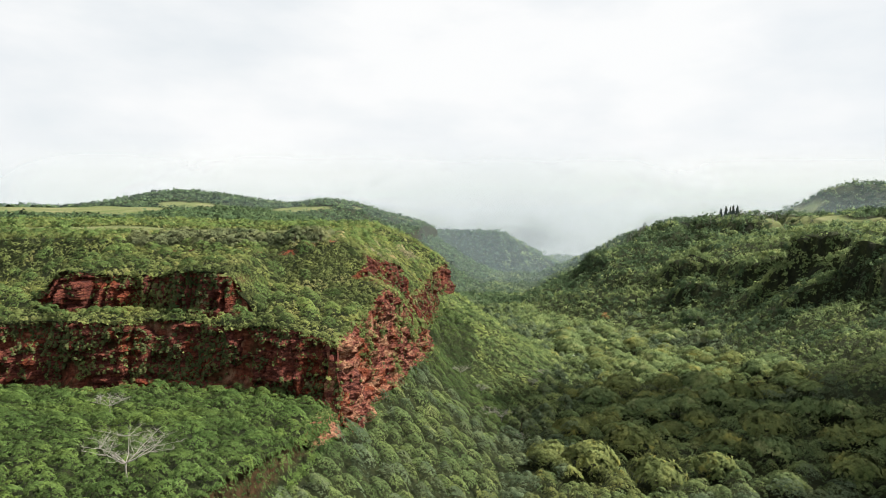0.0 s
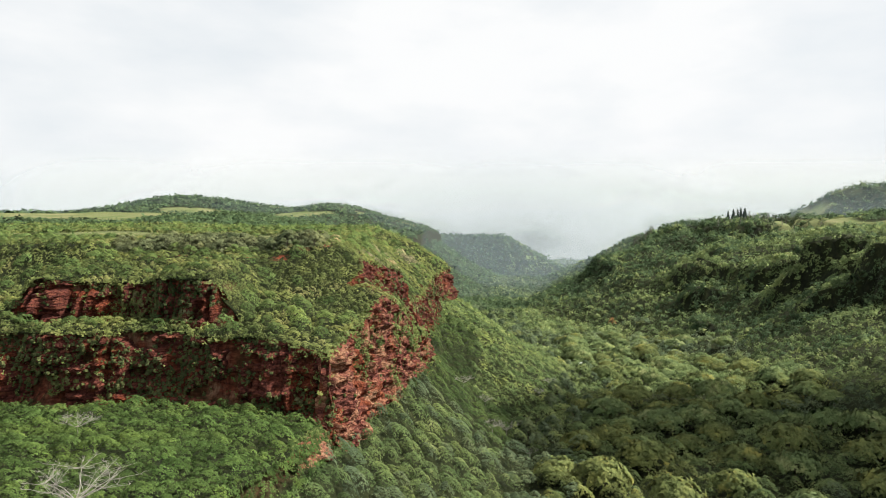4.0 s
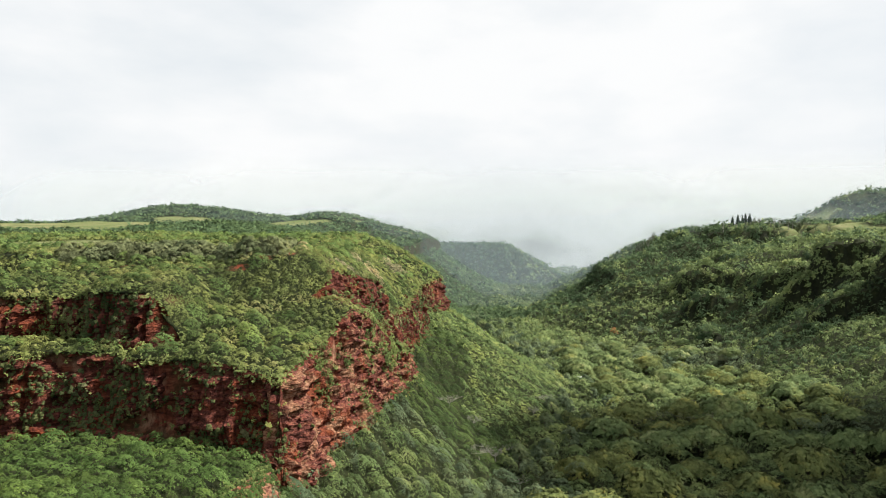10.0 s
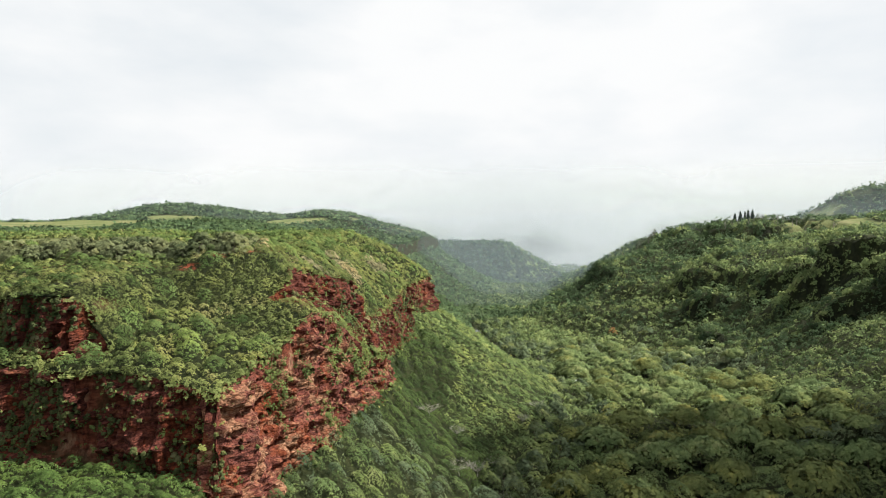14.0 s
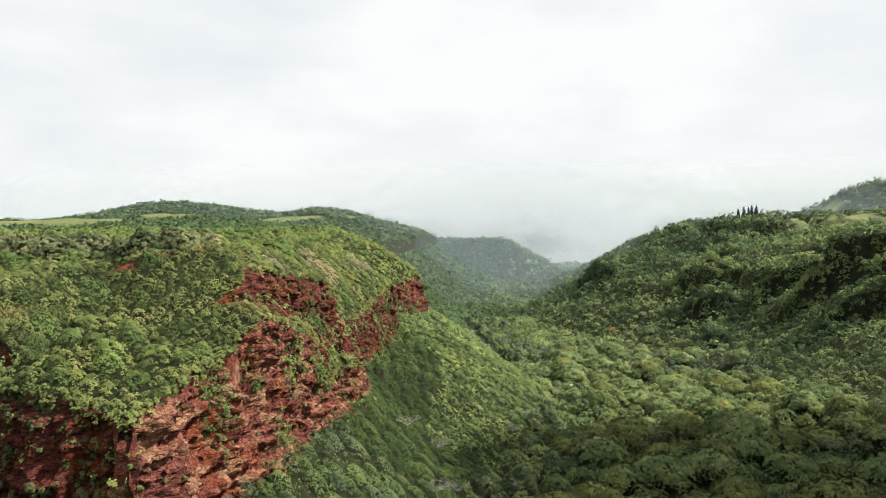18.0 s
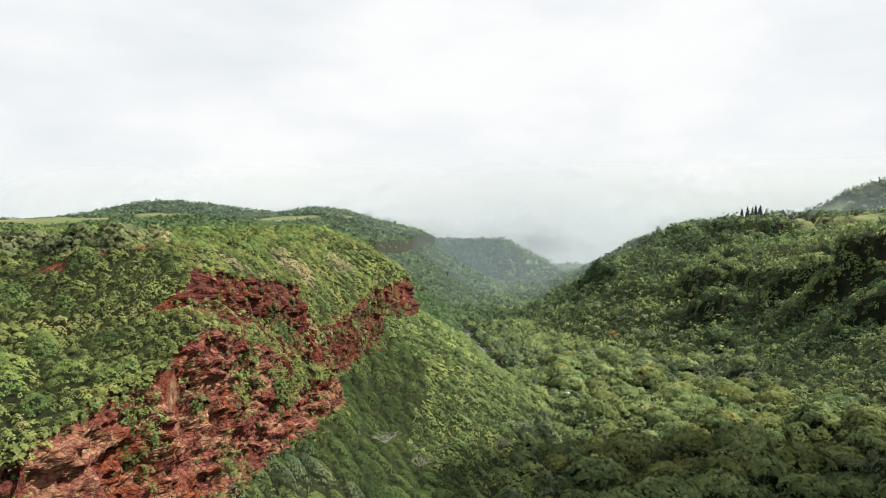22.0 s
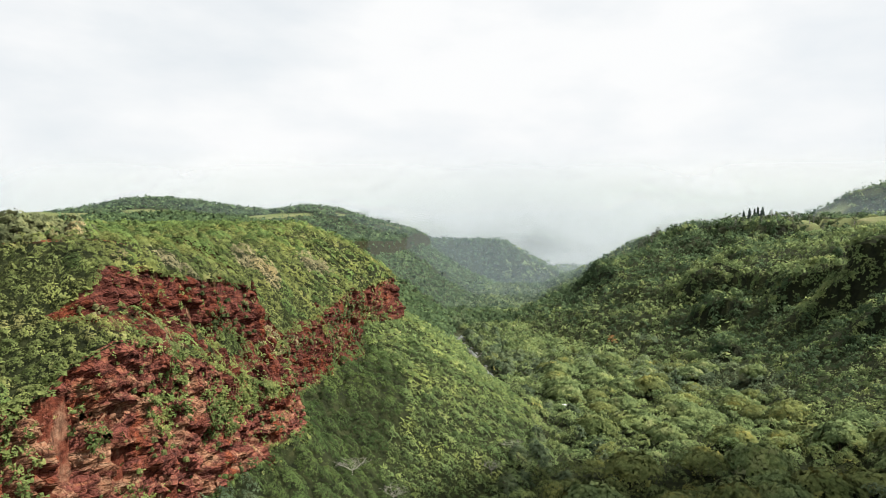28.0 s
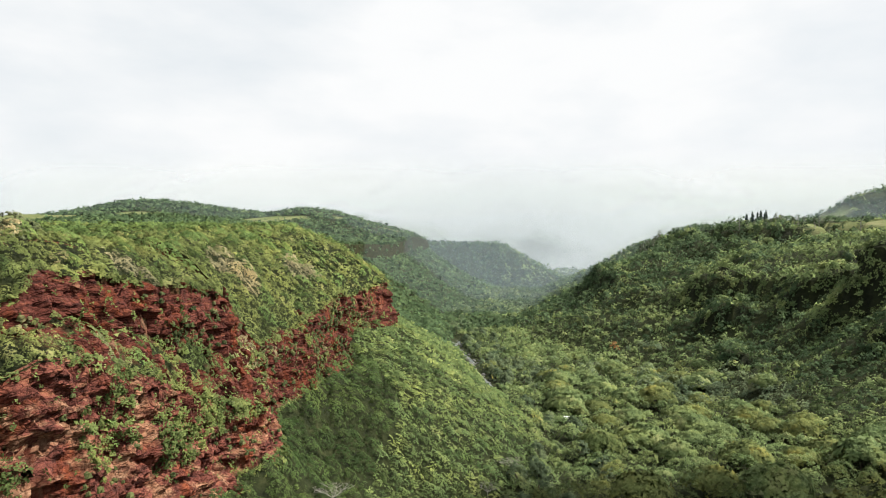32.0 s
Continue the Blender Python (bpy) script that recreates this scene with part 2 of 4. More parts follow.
FOOT = ((-400, 150), (150, 140), (300, 150), (480, 165), (560, 152), (650, 128), (760, 66), (900, 60), (1100, 90), (1300, 130), (1700, 170), (4500, 300))
FLOOR = ((-400, -84), (300, -78), (620, -77), (760, -74), (1000, -71), (1350, -62), (1600, -56), (2100, -50), (4500, -50))


def cliff_x(y):
    y = np.asarray(y, float)
    near = step(y, 60, 140) * (1 - step(y, 480, 620))
    return curve(y, CLIFF) + near * (3.0 * vnoise(y / 23.0, 4.2) + 1.6 * vnoise(y / 7.0, 8.1))


def stream_x(y):
    return np.maximum(curve(y, TOE), cliff_x(y) + 20) - 12.5 + 3.5 * np.sin(np.asarray(y) / 19.0)


def lower_front(x):
    return 130 + 5 * vnoise(x / 31.0, 2.0) + 2.5 * vnoise(x / 9.0, 5.5) - 0.03 * (x + 60)


def upper_front(x):
    return 147 + 4 * vnoise(x / 24.0, 7.0) + 2.5 * vnoise(x / 7.0, 3.5) - 0.10 * np.minimum(x + 80, 0)


def front_wear(x):
    return 3.0 + 3 * step(vnoise(x / 19.0, 15.3), 0.25, 0.6) * (1 - step(x, -85, -70))


def scar_x(y):
    return curve(y, UPPER) + 2.5 * vnoise(y / 9.0, 6.6) + 1.5 * vnoise(y / 4.0, 2.6)


def west_top(x, y):
    """The western plateau and its terraced southern front."""
    yl, yu, worn = lower_front(x), upper_front(x), front_wear(x)
    ledge = step(x, -154, -143) * (1 - step(x, -90, -76))
    apron = -41 + 3 * fractal(x / 40.0, y / 40.0, 3) + 0.02 * (125 - y) - 6 * step(x, -75, -46) * step(y, 40, 140)
    low = apron + 18.5 * step(y, yl, yl + worn)
    plain = low + np.clip(y - yl - 3, 0, 60) * 0.28 + 13 * step(y, 168, 199)
    stepped = low + np.clip(y - yl - 3, 0, 14) * 0.18 + 12.5 * step(y, yu, yu + 2.6) + np.clip(y - yu - 3, 0, 60) * 0.20
    h = plain + (stepped - plain) * ledge
    inland = 1 - step(x, -380, -120)
    plateau = (3 + 0.058 * np.clip(y - 195, 0, 305) + (0.02 + 0.075 * inland) * np.clip(y - 500, 0, 400) + 0.018 * np.clip(y - 900, 0, 700)
               + 0.01 * np.clip(y - 1600, 0, 3000) + 3 * fractal(x / 60.0, y / 60.0, 1) * step(y, 200, 300))
    return np.where(y > 260, plateau, np.minimum(h, plateau)) + 0.7 * fractal(x / 12.0, y / 12.0, 8)


def height(x, y):
    x, y = np.asarray(x, float), np.asarray(y, float)
    ce, base, edge = cliff_x(y), curve(y, BASE), curve(y, EDGE)
    floor = curve(y, FLOOR) + 1.5 * fractal(x / 50.0, y / 50.0, 6)
    # west: plateau, rounded shoulder with its upper scar, cliff, slope to the floor
    top = west_top(x, y)
    wide = 26 + 32 * step(y, 235, 330) + 50 * step(y, 600, 900)
    roll = np.clip((x - ce + wide) / wide, 0, 1) ** 1.6
    fall = np.maximum(top - edge, 0) * step(y, 150, 196)
    scar = step(y, 182, 190) * (1 - step(y, 254, 274))
    xu = scar_x(y)
    cut = step(x, xu - 1.4, xu + 1.4)
    roll = roll + (np.where(x < xu, 0.55 * roll, roll + (1 - roll) * 0.25) * (1 - cut) + (roll + (1 - roll) * 0.25) * cut - roll) * scar
    top = top - fall * roll
    toe = np.maximum(curve(y, TOE), ce + 20)
    k = np.clip((x - ce) / (toe - ce), 0, 1)
    slope = base + (floor - base) * (0.78 * k + 0.22 * step(k, 0, 1)) + 1.2 * fractal(x / 18.0, y / 18.0, 2) * (1 - k)
    slope = slope + np.sin(math.pi * k) * (7 * np.exp(-((y - 365 - 0.2 * x) / 38.0) ** 2) - 7 * np.exp(-((y - 265) / 45.0) ** 2) + 2.2 * vnoise(y / 26.0, 9.9))
    west = slope + (top - slope) * (1 - step(x, ce - 2.4, ce + 2.0))
    west = west - 3.2 * np.exp(-((x - stream_x(y)) / 5.0) ** 2) * step(y, 470, 500) * (1 - step(y, 760, 800))
    # east: slope, broken cliff band, slope, rim, upland
    d = x - curve(y, FOOT) + 14 * fractal(x / 110.0, y / 110.0, 9)
    d = np.maximum(np.where(y > 480, d * (1 + 0.25 * step(y, 600, 1000)), d), 0)
    band = 122 + 24 * fractal(x / 60.0, y / 60.0, 4)
    tall = 15 + 20 * step(x, 235, 330) - 10 * step(y, 680, 800)
    tall = tall * (0.2 + 0.8 * step(fractal(x / 75.0, y / 75.0, 88), -0.12, 0.12))
    rise = 0.41 * np.minimum(d, 125) - 0.14 * np.clip(d - 60, 0, 65) * step(x, 235, 330) + tall * step(d, band, band + 7) + 0.15 * np.clip(d - 130, 0, 170) + 0.05 * np.clip(d - 300, 0, 2500)
    gully = 7 * step(d, 20, 90) * np.abs(vnoise(x / 55.0 + y / 90.0, 3.3)) * (1 - step(d, 250, 330))
    relief = (9 * (0.5 - np.abs(vnoise(x / 62.0, y / 80.0, 5.5))) + 5 * fractal(x / 26.0, y / 30.0, 14)) * step(d, 12, 70)
    rise = rise + relief + sum(h * step(y + 0.3 * (x - cx) + 5 * vnoise(x / 11.0, 7.7), cy - 3, cy + 1.5) * np.minimum(1, 1.7 * bell(x, y + 0.3 * (x - cx), cx, cy + 6, rx, 20)) for h, cx, cy, rx in RECESS)
    fade = 1 - 0.15 * step(y, 1150, 1500) - 0.6 * step(y, 1500, 1800)
    east = floor + (rise - gully) * fade + 24 * step(d, 70, 200) * step(y, 720, 980) * (1 - step(y, 1250, 1450))
    east = east + 3 * bell(x, y, 285, 1010, 90, 150) + 8 * bell(x, y, 454, 1165, 120, 90) - 26 * bell(x, y, 205, 1070, 48, 120)
    h = np.where(x < (toe + curve(y, FOOT)) / 2, west, east)
    # hills behind
    far = sum(a * bell(x, y, *p) for a, *p in HILLS) * (1 + 0.30 * fractal(x / 330.0, y / 330.0, 77) * step(y, 1700, 2400))
    h = h + far
    spur = -60 + (118 - 0.55 * np.clip(x - 72, 0, 210)) * step(x, -420, -200) * step(y, 1610, 1880) * (1 - step(y, 1950, 2350)) + 6 * fractal(x / 60.0, y / 60.0, 31)
    h = np.where(y > 1590, np.maximum(h, spur), h)
    return h + 7 * fractal(x / 210.0, y / 210.0, 12) * step(y, 700, 1400)


# undercut cliffs of the eastern wall, shade put into their rock colour: height, middle x and y, half width
RECESS = ((15, 219, 674, 16), (14, 209, 612, 15), (20, 268, 575, 26), (21, 276, 520, 30), (18, 262, 455, 30), (9, 186, 535, 8))


HILLS = ((50, -720, 1540, 190, 220), (28, -400, 1560, 260, 200), (26, -285, 1480, 110, 150), (17, -150, 1470, 70, 120),
         (40, -1300, 1900, 700, 500), (200, 1330, 2120, 330, 300), (95, 1060, 2180, 260, 230),
         (70, 800, 1800, 240, 200, -25),
         (270, 200, 3300, 330, 420), (240, -350, 3900, 600, 400), (310, 1350, 3900, 600, 500))


def spaced(*runs):
    """Grid lines: a start, then (end, first step, last step) runs."""
    v = [runs[0]]
    for end, a, b in runs[1:]:
        start = v[-1]
        while v[-1] < end - 1e-6:
            f = (v[-1] - start) / (end - start)
            v.append(min(end, v[-1] + a + (b - a) * f))
    return np.array(v)


def build_ground():
    us = spaced(-3000, (-500, 90, 14), (-130, 12, 1.6), (-4, 2.0, 1.5), (4, 0.7, 0.7), (70, 1.6, 2.8), (420, 3.6, 7), (900, 7, 16), (3200, 18, 110))
    ys = spaced(-260, (30, 40, 10), (112, 6, 2.0), (158, 1.0, 1.0), (215, 1.2, 1.2), (470, 1.5, 2.0), (900, 2.6, 7), (1700, 7, 14), (4600, 16, 110))
    u, y = np.meshgrid(us, ys)
    x = u + cliff_x(y)
    z = height(x, y)
    e = 0.6
    gx, gy = (height(x + e, y) - height(x - e, y)) / (2 * e), (height(x, y + e) - height(x, y - e)) / (2 * e)
    steep = np.hypot(gx, gy)
    near = (y < 560) & (x < 30)
    patchy = fractal(x / 7.0, y / 7.0, z / 5.0, 3)
    rocky = (0.25 + 0.75 * step(y + 30 * patchy, 122, 136)) * np.where(near, step(steep + 0.6 * patchy, 1.5, 2.0), step(steep, 1.1, 2.0) * np.where(x > 60, 0.7, 0.2))
    rocky = np.maximum(rocky, broken_rock(x, y))
    rugged = step(steep, 0.9, 1.5) * near
    nx, ny = -gx / (steep + 1e-6), -gy / (steep + 1e-6)
    push = rugged * (0.8 * fractal(x / 5.0, y / 5.0, z / 5.0, 3) - 1.9 - 1.0 * (y < 160) - 0.8 * ((y < 152) & (x > -58)))
    x2, y2 = x + nx * push, y + ny * push
    rows, cols = x.shape
    mesh = bpy.data.meshes.new("ground")
    co = np.stack([x2, y2, z], -1).reshape(-1, 3).astype(np.float32)
    idx = np.arange(rows * cols).reshape(rows, cols)
    quads = np.stack([idx[:-1, :-1], idx[:-1, 1:], idx[1:, 1:], idx[1:, :-1]], -1).reshape(-1, 4)
    hard = rocky.reshape(-1)[quads[:, 0]] > 0.3
    fill_mesh(mesh, co, quads, hard)
    for name, value in (("rock", rocky), ("field", field_mask(x, y)), ("soil", soil_mask(x, y)), ("shaded_rock", np.maximum(step(x, 60, 90), 0.75 * step(y, 500, 600)))):
        at = mesh.attributes.new(name, "FLOAT", "POINT")
        at.data.foreach_set("value", value.reshape(-1).astype(np.float32))
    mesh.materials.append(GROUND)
    return tagged(new("ground", mesh), "canyon ground of green slopes and red rock cliffs", "ground", kind="structure")


def fill_mesh(mesh, co, quads, flat=None):
    mesh.vertices.add(len(co))
    mesh.vertices.foreach_set("co", np.ascontiguousarray(co, np.float32).reshape(-1))
    mesh.loops.add(quads.size)
    mesh.loops.foreach_set("vertex_index", np.ascontiguousarray(quads, np.int32).reshape(-1))
    mesh.polygons.add(len(quads))
    mesh.polygons.foreach_set("loop_start", np.arange(0, quads.size, quads.shape[1], dtype=np.int32))
    if flat is not None:
        at = mesh.attributes.new("sharp_face", "BOOLEAN", "FACE")
        at.data.foreach_set("value", np.broadcast_to(flat, (len(quads),)).astype(bool))
    mesh.update(calc_edges=True)


def field_mask(x, y):
    n = fractal(x / 90.0, y / 90.0, 21)
    west = step(y, 268, 288) * (1 - step(y, 350, 380)) * (1 - step(x, -95, -75))
    west = west + step(y + 60 * n, 610, 640) * (1 - step(y, 960, 1060)) * (1 - step(x + 80 * n, -400, -360))
    west = west + step(n, 0.20, 0.28) * step(y, 1000, 1100) * (1 - step(x, -160, -120))
    east = step(x - curve(y, FOOT), 320, 345) * (1 - step(x - curve(y, FOOT), 470, 520)) * step(y, 700, 740) * step(n, -0.25, -0.15)
    east = east + step(x, 500, 600) * step(n, 0.0, 0.08) * step(y, 900, 1000)
    return np.clip(west + east, 0, 1)


def broken_rock(x, y):
    """Patches of bare rock on the steep shoulder between the upper scar and the cliff edge."""
    xu, ce = scar_x(y), cliff_x(y)
    zone = step(x, xu - 1.0, xu + 1.5) * (1 - step(x, ce - 1.5, ce + 0.5)) * step(y, 184, 196) * (1 - step(y, 290, 345))
    n = fractal(x / 7.0, y / 11.0, 9.5) + 0.35 * vnoise(x / 1.8, y / 2.4, 3.1) - 0.16 * step(y, 255, 300)
    return zone * step(n, 0.02, 0.14)


def soil_mask(x, y):
    spots = ((-67, 201, 4.5, 4), (-67, 216, 7, 2.5), (-72, 194, 3, 2), (-95, 188, 6, 1.6), (-118, 189, 8, 1.8), (-80, 187, 4, 1.4), (-106, 187, 5, 1.3))
    s = sum(bell(x, y, *p) for p in spots)
    return step(s + 0.9 * fractal(x / 3.5, y / 2.5, 41), 0.5, 0.65) * step(s, 0.08, 0.2)


ground = build_ground()


# ---- foliage ----
def clump(rng, n, flat=0.8, size=0.34, low=-0.15):
    """A leafy mound of radius 1: an uneven core under n small three-cornered sprays. Corners, three to a face, and the faces of the core first."""
    ring = []
    for r, z, k in ((0.72, 0.55, 5), (0.98, low - 0.2, 5)):
        t = np.arange(k) * 2 * math.pi / k + rng.uniform(-0.3, 0.3, k) + rng.uniform(0, 1)
        q = rng.uniform(0.65, 1.2, k)
        ring.append(np.column_stack([np.cos(t) * r * q, np.sin(t) * r * q, (z + rng.uniform(-0.25, 0.25, k)) * flat]))
    v = np.concatenate([[(rng.uniform(-0.25, 0.25), rng.uniform(-0.25, 0.25), 0.9 * flat)], *ring])
    f = [(0, 1 + k, 1 + (k + 1) % 5) for k in range(5)]
    for k in range(5):
        p, q = 1 + k, 1 + (k + 1) % 5
        f += [(p, p + 5, q), (q, p + 5, q + 5)]
    d = rng.normal(size=(n, 3))
    d[:, 2] = np.abs(d[:, 2]) * 1.1 + low
    d /= np.linalg.norm(d, axis=1)[:, None]
    c = d * rng.uniform(0.80, 1.08, (n, 1)) * (1, 1, flat)
    nrm = d * 0.8 + rng.normal(size=(n, 3)) * 0.55 + (0, 0, 0.30)
    nrm /= np.linalg.norm(nrm, axis=1)[:, None]
    a = np.cross(nrm, rng.normal(size=(n, 3)))
    a /= np.linalg.norm(a, axis=1)[:, None]
    b = np.cross(nrm, a)
    s = size * rng.uniform(0.6, 1.4, (n, 1))
    leaf = np.stack([c - a * s - b * s * 0.5, c + a * s - b * s * 0.5, c + b * s * 1.1], 1).reshape(-1, 3)
    faces = np.concatenate([np.array(f), len(v) + np.arange(3 * n).reshape(-1, 3)])
    co = np.concatenate([v, leaf])
    out = co[faces].mean(1) + (0, 0, 0.25)
    return co, faces, out / np.linalg.norm(out, axis=1)[:, None]


def blades(pts, radius, rng, n, kinds=24, flat=0.8, size=0.34, low=-0.15):
    """Corners and faces of leafy mounds set at pts."""
    pick = rng.integers(0, kinds, len(pts))
    turn = rng.uniform(0, 2 * math.pi, len(pts))
    cos, faces, outs, base = [], [], [], 0
    for k in range(kinds):
        v, f, o = clump(rng, n, flat, size, low)
        i = np.nonzero(pick == k)[0]
        c, s = np.cos(turn[i])[:, None], np.sin(turn[i])[:, None]
        w = np.stack([v[None, :, 0] * c - v[None, :, 1] * s, v[None, :, 0] * s + v[None, :, 1] * c, np.broadcast_to(v[None, :, 2], (len(i), len(v)))], -1)
        cos.append((w * radius[i][:, None, None] + pts[i][:, None, :]).reshape(-1, 3))
        faces.append((base + np.arange(len(i))[:, None, None] * len(v) + f[None]).reshape(-1, 3))
        outs.append(np.stack([o[None, :, 0] * c - o[None, :, 1] * s, o[None, :, 0] * s + o[None, :, 1] * c, np.broadcast_to(o[None, :, 2], (len(i), len(o)))], -1).reshape(-1, 3))
        base += len(i) * len(v)
    return np.concatenate(cos), np.concatenate(faces), np.concatenate(outs)


def sprays(pts, radius, lean, rng, n=10, size=0.42, thick=0.14, toss=0.20):
    """Small three-cornered leaf sprays, n to a place, scattered over a canopy whose outward direction is given by lean."""
    m = len(pts)
    lean = lean / np.linalg.norm(lean, axis=1)[:, None]
    off = rng.normal(size=(m, n, 3)).astype(np.float32) * 0.52
    off -= (off * lean[:, None, :]).sum(-1, keepdims=True) * lean[:, None, :] * (1 - thick)
    c = pts[:, None, :] + off * radius[:, None, None]
    nrm = lean[:, None, :] * 1.0 + rng.normal(size=(m, n, 3)) * toss
    nrm /= np.linalg.norm(nrm, axis=2)[..., None]
    a = np.cross(nrm, rng.normal(size=(m, n, 3)))
    a /= np.linalg.norm(a, axis=2)[..., None]
    b = np.cross(nrm, a)
    s = (radius[:, None] * size * rng.uniform(0.55, 1.4, (m, n)))[..., None]
    co = np.stack([c - a * s - b * s * 0.5, c + a * s - b * s * 0.5, c + b * s * 1.1], 2).reshape(-1, 3)
    soft = lean[:, None, :] + 0.22 * (nrm - lean[:, None, :]) + off * 0.25
    soft /= np.linalg.norm(soft, axis=2)[..., None]
    return co, np.arange(len(co)).reshape(-1, 3), soft.reshape(-1, 3)


def canopy(name, pts, radius, lean, mat, label, category, rng, tone=None, **shape):
    """A cover of leaf sprays; tone: how much lighter or darker each plant is than its kind, -0.5 to 0.5."""
    co, faces, out = sprays(pts, radius, lean, rng, **shape)
    mesh = leaf_mesh(name, (co, faces, out), mat)
    if tone is not None:
        at = mesh.attributes.new("tone", "FLOAT", "FACE")
        at.data.foreach_set("value", np.repeat(tone, len(faces) // max(1, len(pts))).astype(np.float32))
    return tagged(new(name, mesh), label, category, kind="stuff")


def leaf_mesh(name, co, mat):
    corners, faces, out = co
    mesh = bpy.data.meshes.new(name)
    fill_mesh(mesh, corners, faces)
    at = mesh.attributes.new("rounded", "FLOAT_VECTOR", "FACE")
    at.data.foreach_set("vector", np.ascontiguousarray(out, np.float32).reshape(-1))
    mesh.materials.append(mat)
    return mesh


def foliage(name, pts, radius, mat, label, category, rng, n=7, **shape):
    return tagged(new(name, leaf_mesh(name, blades(pts, radius, rng, n, **shape), mat)), label, category, kind="stuff")


def path_distance(x, y):
    ax, ay, bx, by = -13.0, -59.0, 18.5, 91.0
    t = np.clip(((x - ax) * (bx - ax) + (y - ay) * (by - ay)) / ((bx - ax) ** 2 + (by - ay) ** 2), 0, 1)
    return np.hypot(x - ax - t * (bx - ax), y - ay - t * (by - ay))


def spread(rng, share=0.0052, lo=0.55, far=2600):
    """Places for shrubs, wider apart the farther they are from the flown line, over the wedge of land ahead of it."""
    out = []
    edges = [0, 130, 170, 220, 290, 380, 500, 680, 900, 1200, 1600, 2100, far]
    for a, b in zip(edges, edges[1:]):
        s = max(lo, (share * 0.83 if b < 300 else share * 1.14) * (a + b) / 2)
        g = np.stack(np.meshgrid(np.arange(-b - 60, b + 60, s), np.arange(20, b + 150, s)), -1).reshape(-1, 2)
        if len(g) > 3_000_000:
            continue
        g = g + rng.uniform(-0.5, 0.5, g.shape) * s
        x, y = g[:, 0], g[:, 1]
        d = path_distance(x, y)
        keep = (d >= a) & (d < b) & (np.abs(x + 10 + 0.05 * y) < 0.70 * (y + 68)) & (y > np.where(x < -38, 34, np.where(x < 20, 95, 125)))
        out.append(np.column_stack([g[keep], np.full(keep.sum(), s)]))
    return np.concatenate(out)


def steepness(x, y, e=0.8):
    return np.hypot(height(x + e, y) - height(x - e, y), height(x, y + e) - height(x, y - e)) / (2 * e)


def rim_zone(x, y):
    """The band of dry bushes behind the western rim."""
    n = fractal(x / 9.0, y / 6.0, 97)
    return (y > 194 - 0.02 * (x + 60) + 4 * n) & (y < 222 + 10 * n) & (x < -69 + 5 * n) & (x > -146 + 10 * n)


def crowns(x, y, size, seed):
    """Nearest tree top on a jittered grid: distance to it, its own random numbers."""
    ix, iy = np.floor(x / size).astype(np.int64), np.floor(y / size).astype(np.int64)
    best, r1, r2, ox, oy = np.full(x.shape, 1e9), np.zeros(x.shape), np.zeros(x.shape), np.zeros(x.shape), np.zeros(x.shape)
    for a in (-1, 0, 1):
        for b in (-1, 0, 1):
            cx = (ix + a + 0.5 + 0.40 * hash3(ix + a, iy + b, seed + 0 * ix)) * size
            cy = (iy + b + 0.5 + 0.40 * hash3(ix + a, iy + b, seed + 7 + 0 * ix)) * size
            d = np.hypot(x - cx, y - cy)
            m = d < best
            best = np.where(m, d, best)
            ox, oy = np.where(m, x - cx, ox), np.where(m, y - cy, oy)
            r1 = np.where(m, hash3(ix + a, iy + b, seed + 13 + 0 * ix), r1)
            r2 = np.where(m, hash3(ix + a, iy + b, seed + 29 + 0 * ix), r2)
    return best, r1 * 0.5 + 0.5, r2 * 0.5 + 0.5, ox, oy


DRY = ((-41, 199, 6.5, 4.5), (-52, 226, 7, 5), (-40, 262, 5, 12), (-66, 205, 10, 4), (-58, 300, 9, 14), (-50, 350, 7, 18), (-95, 198, 16, 3), (-75, 168, 6, 3), (-62, 172, 5, 3))


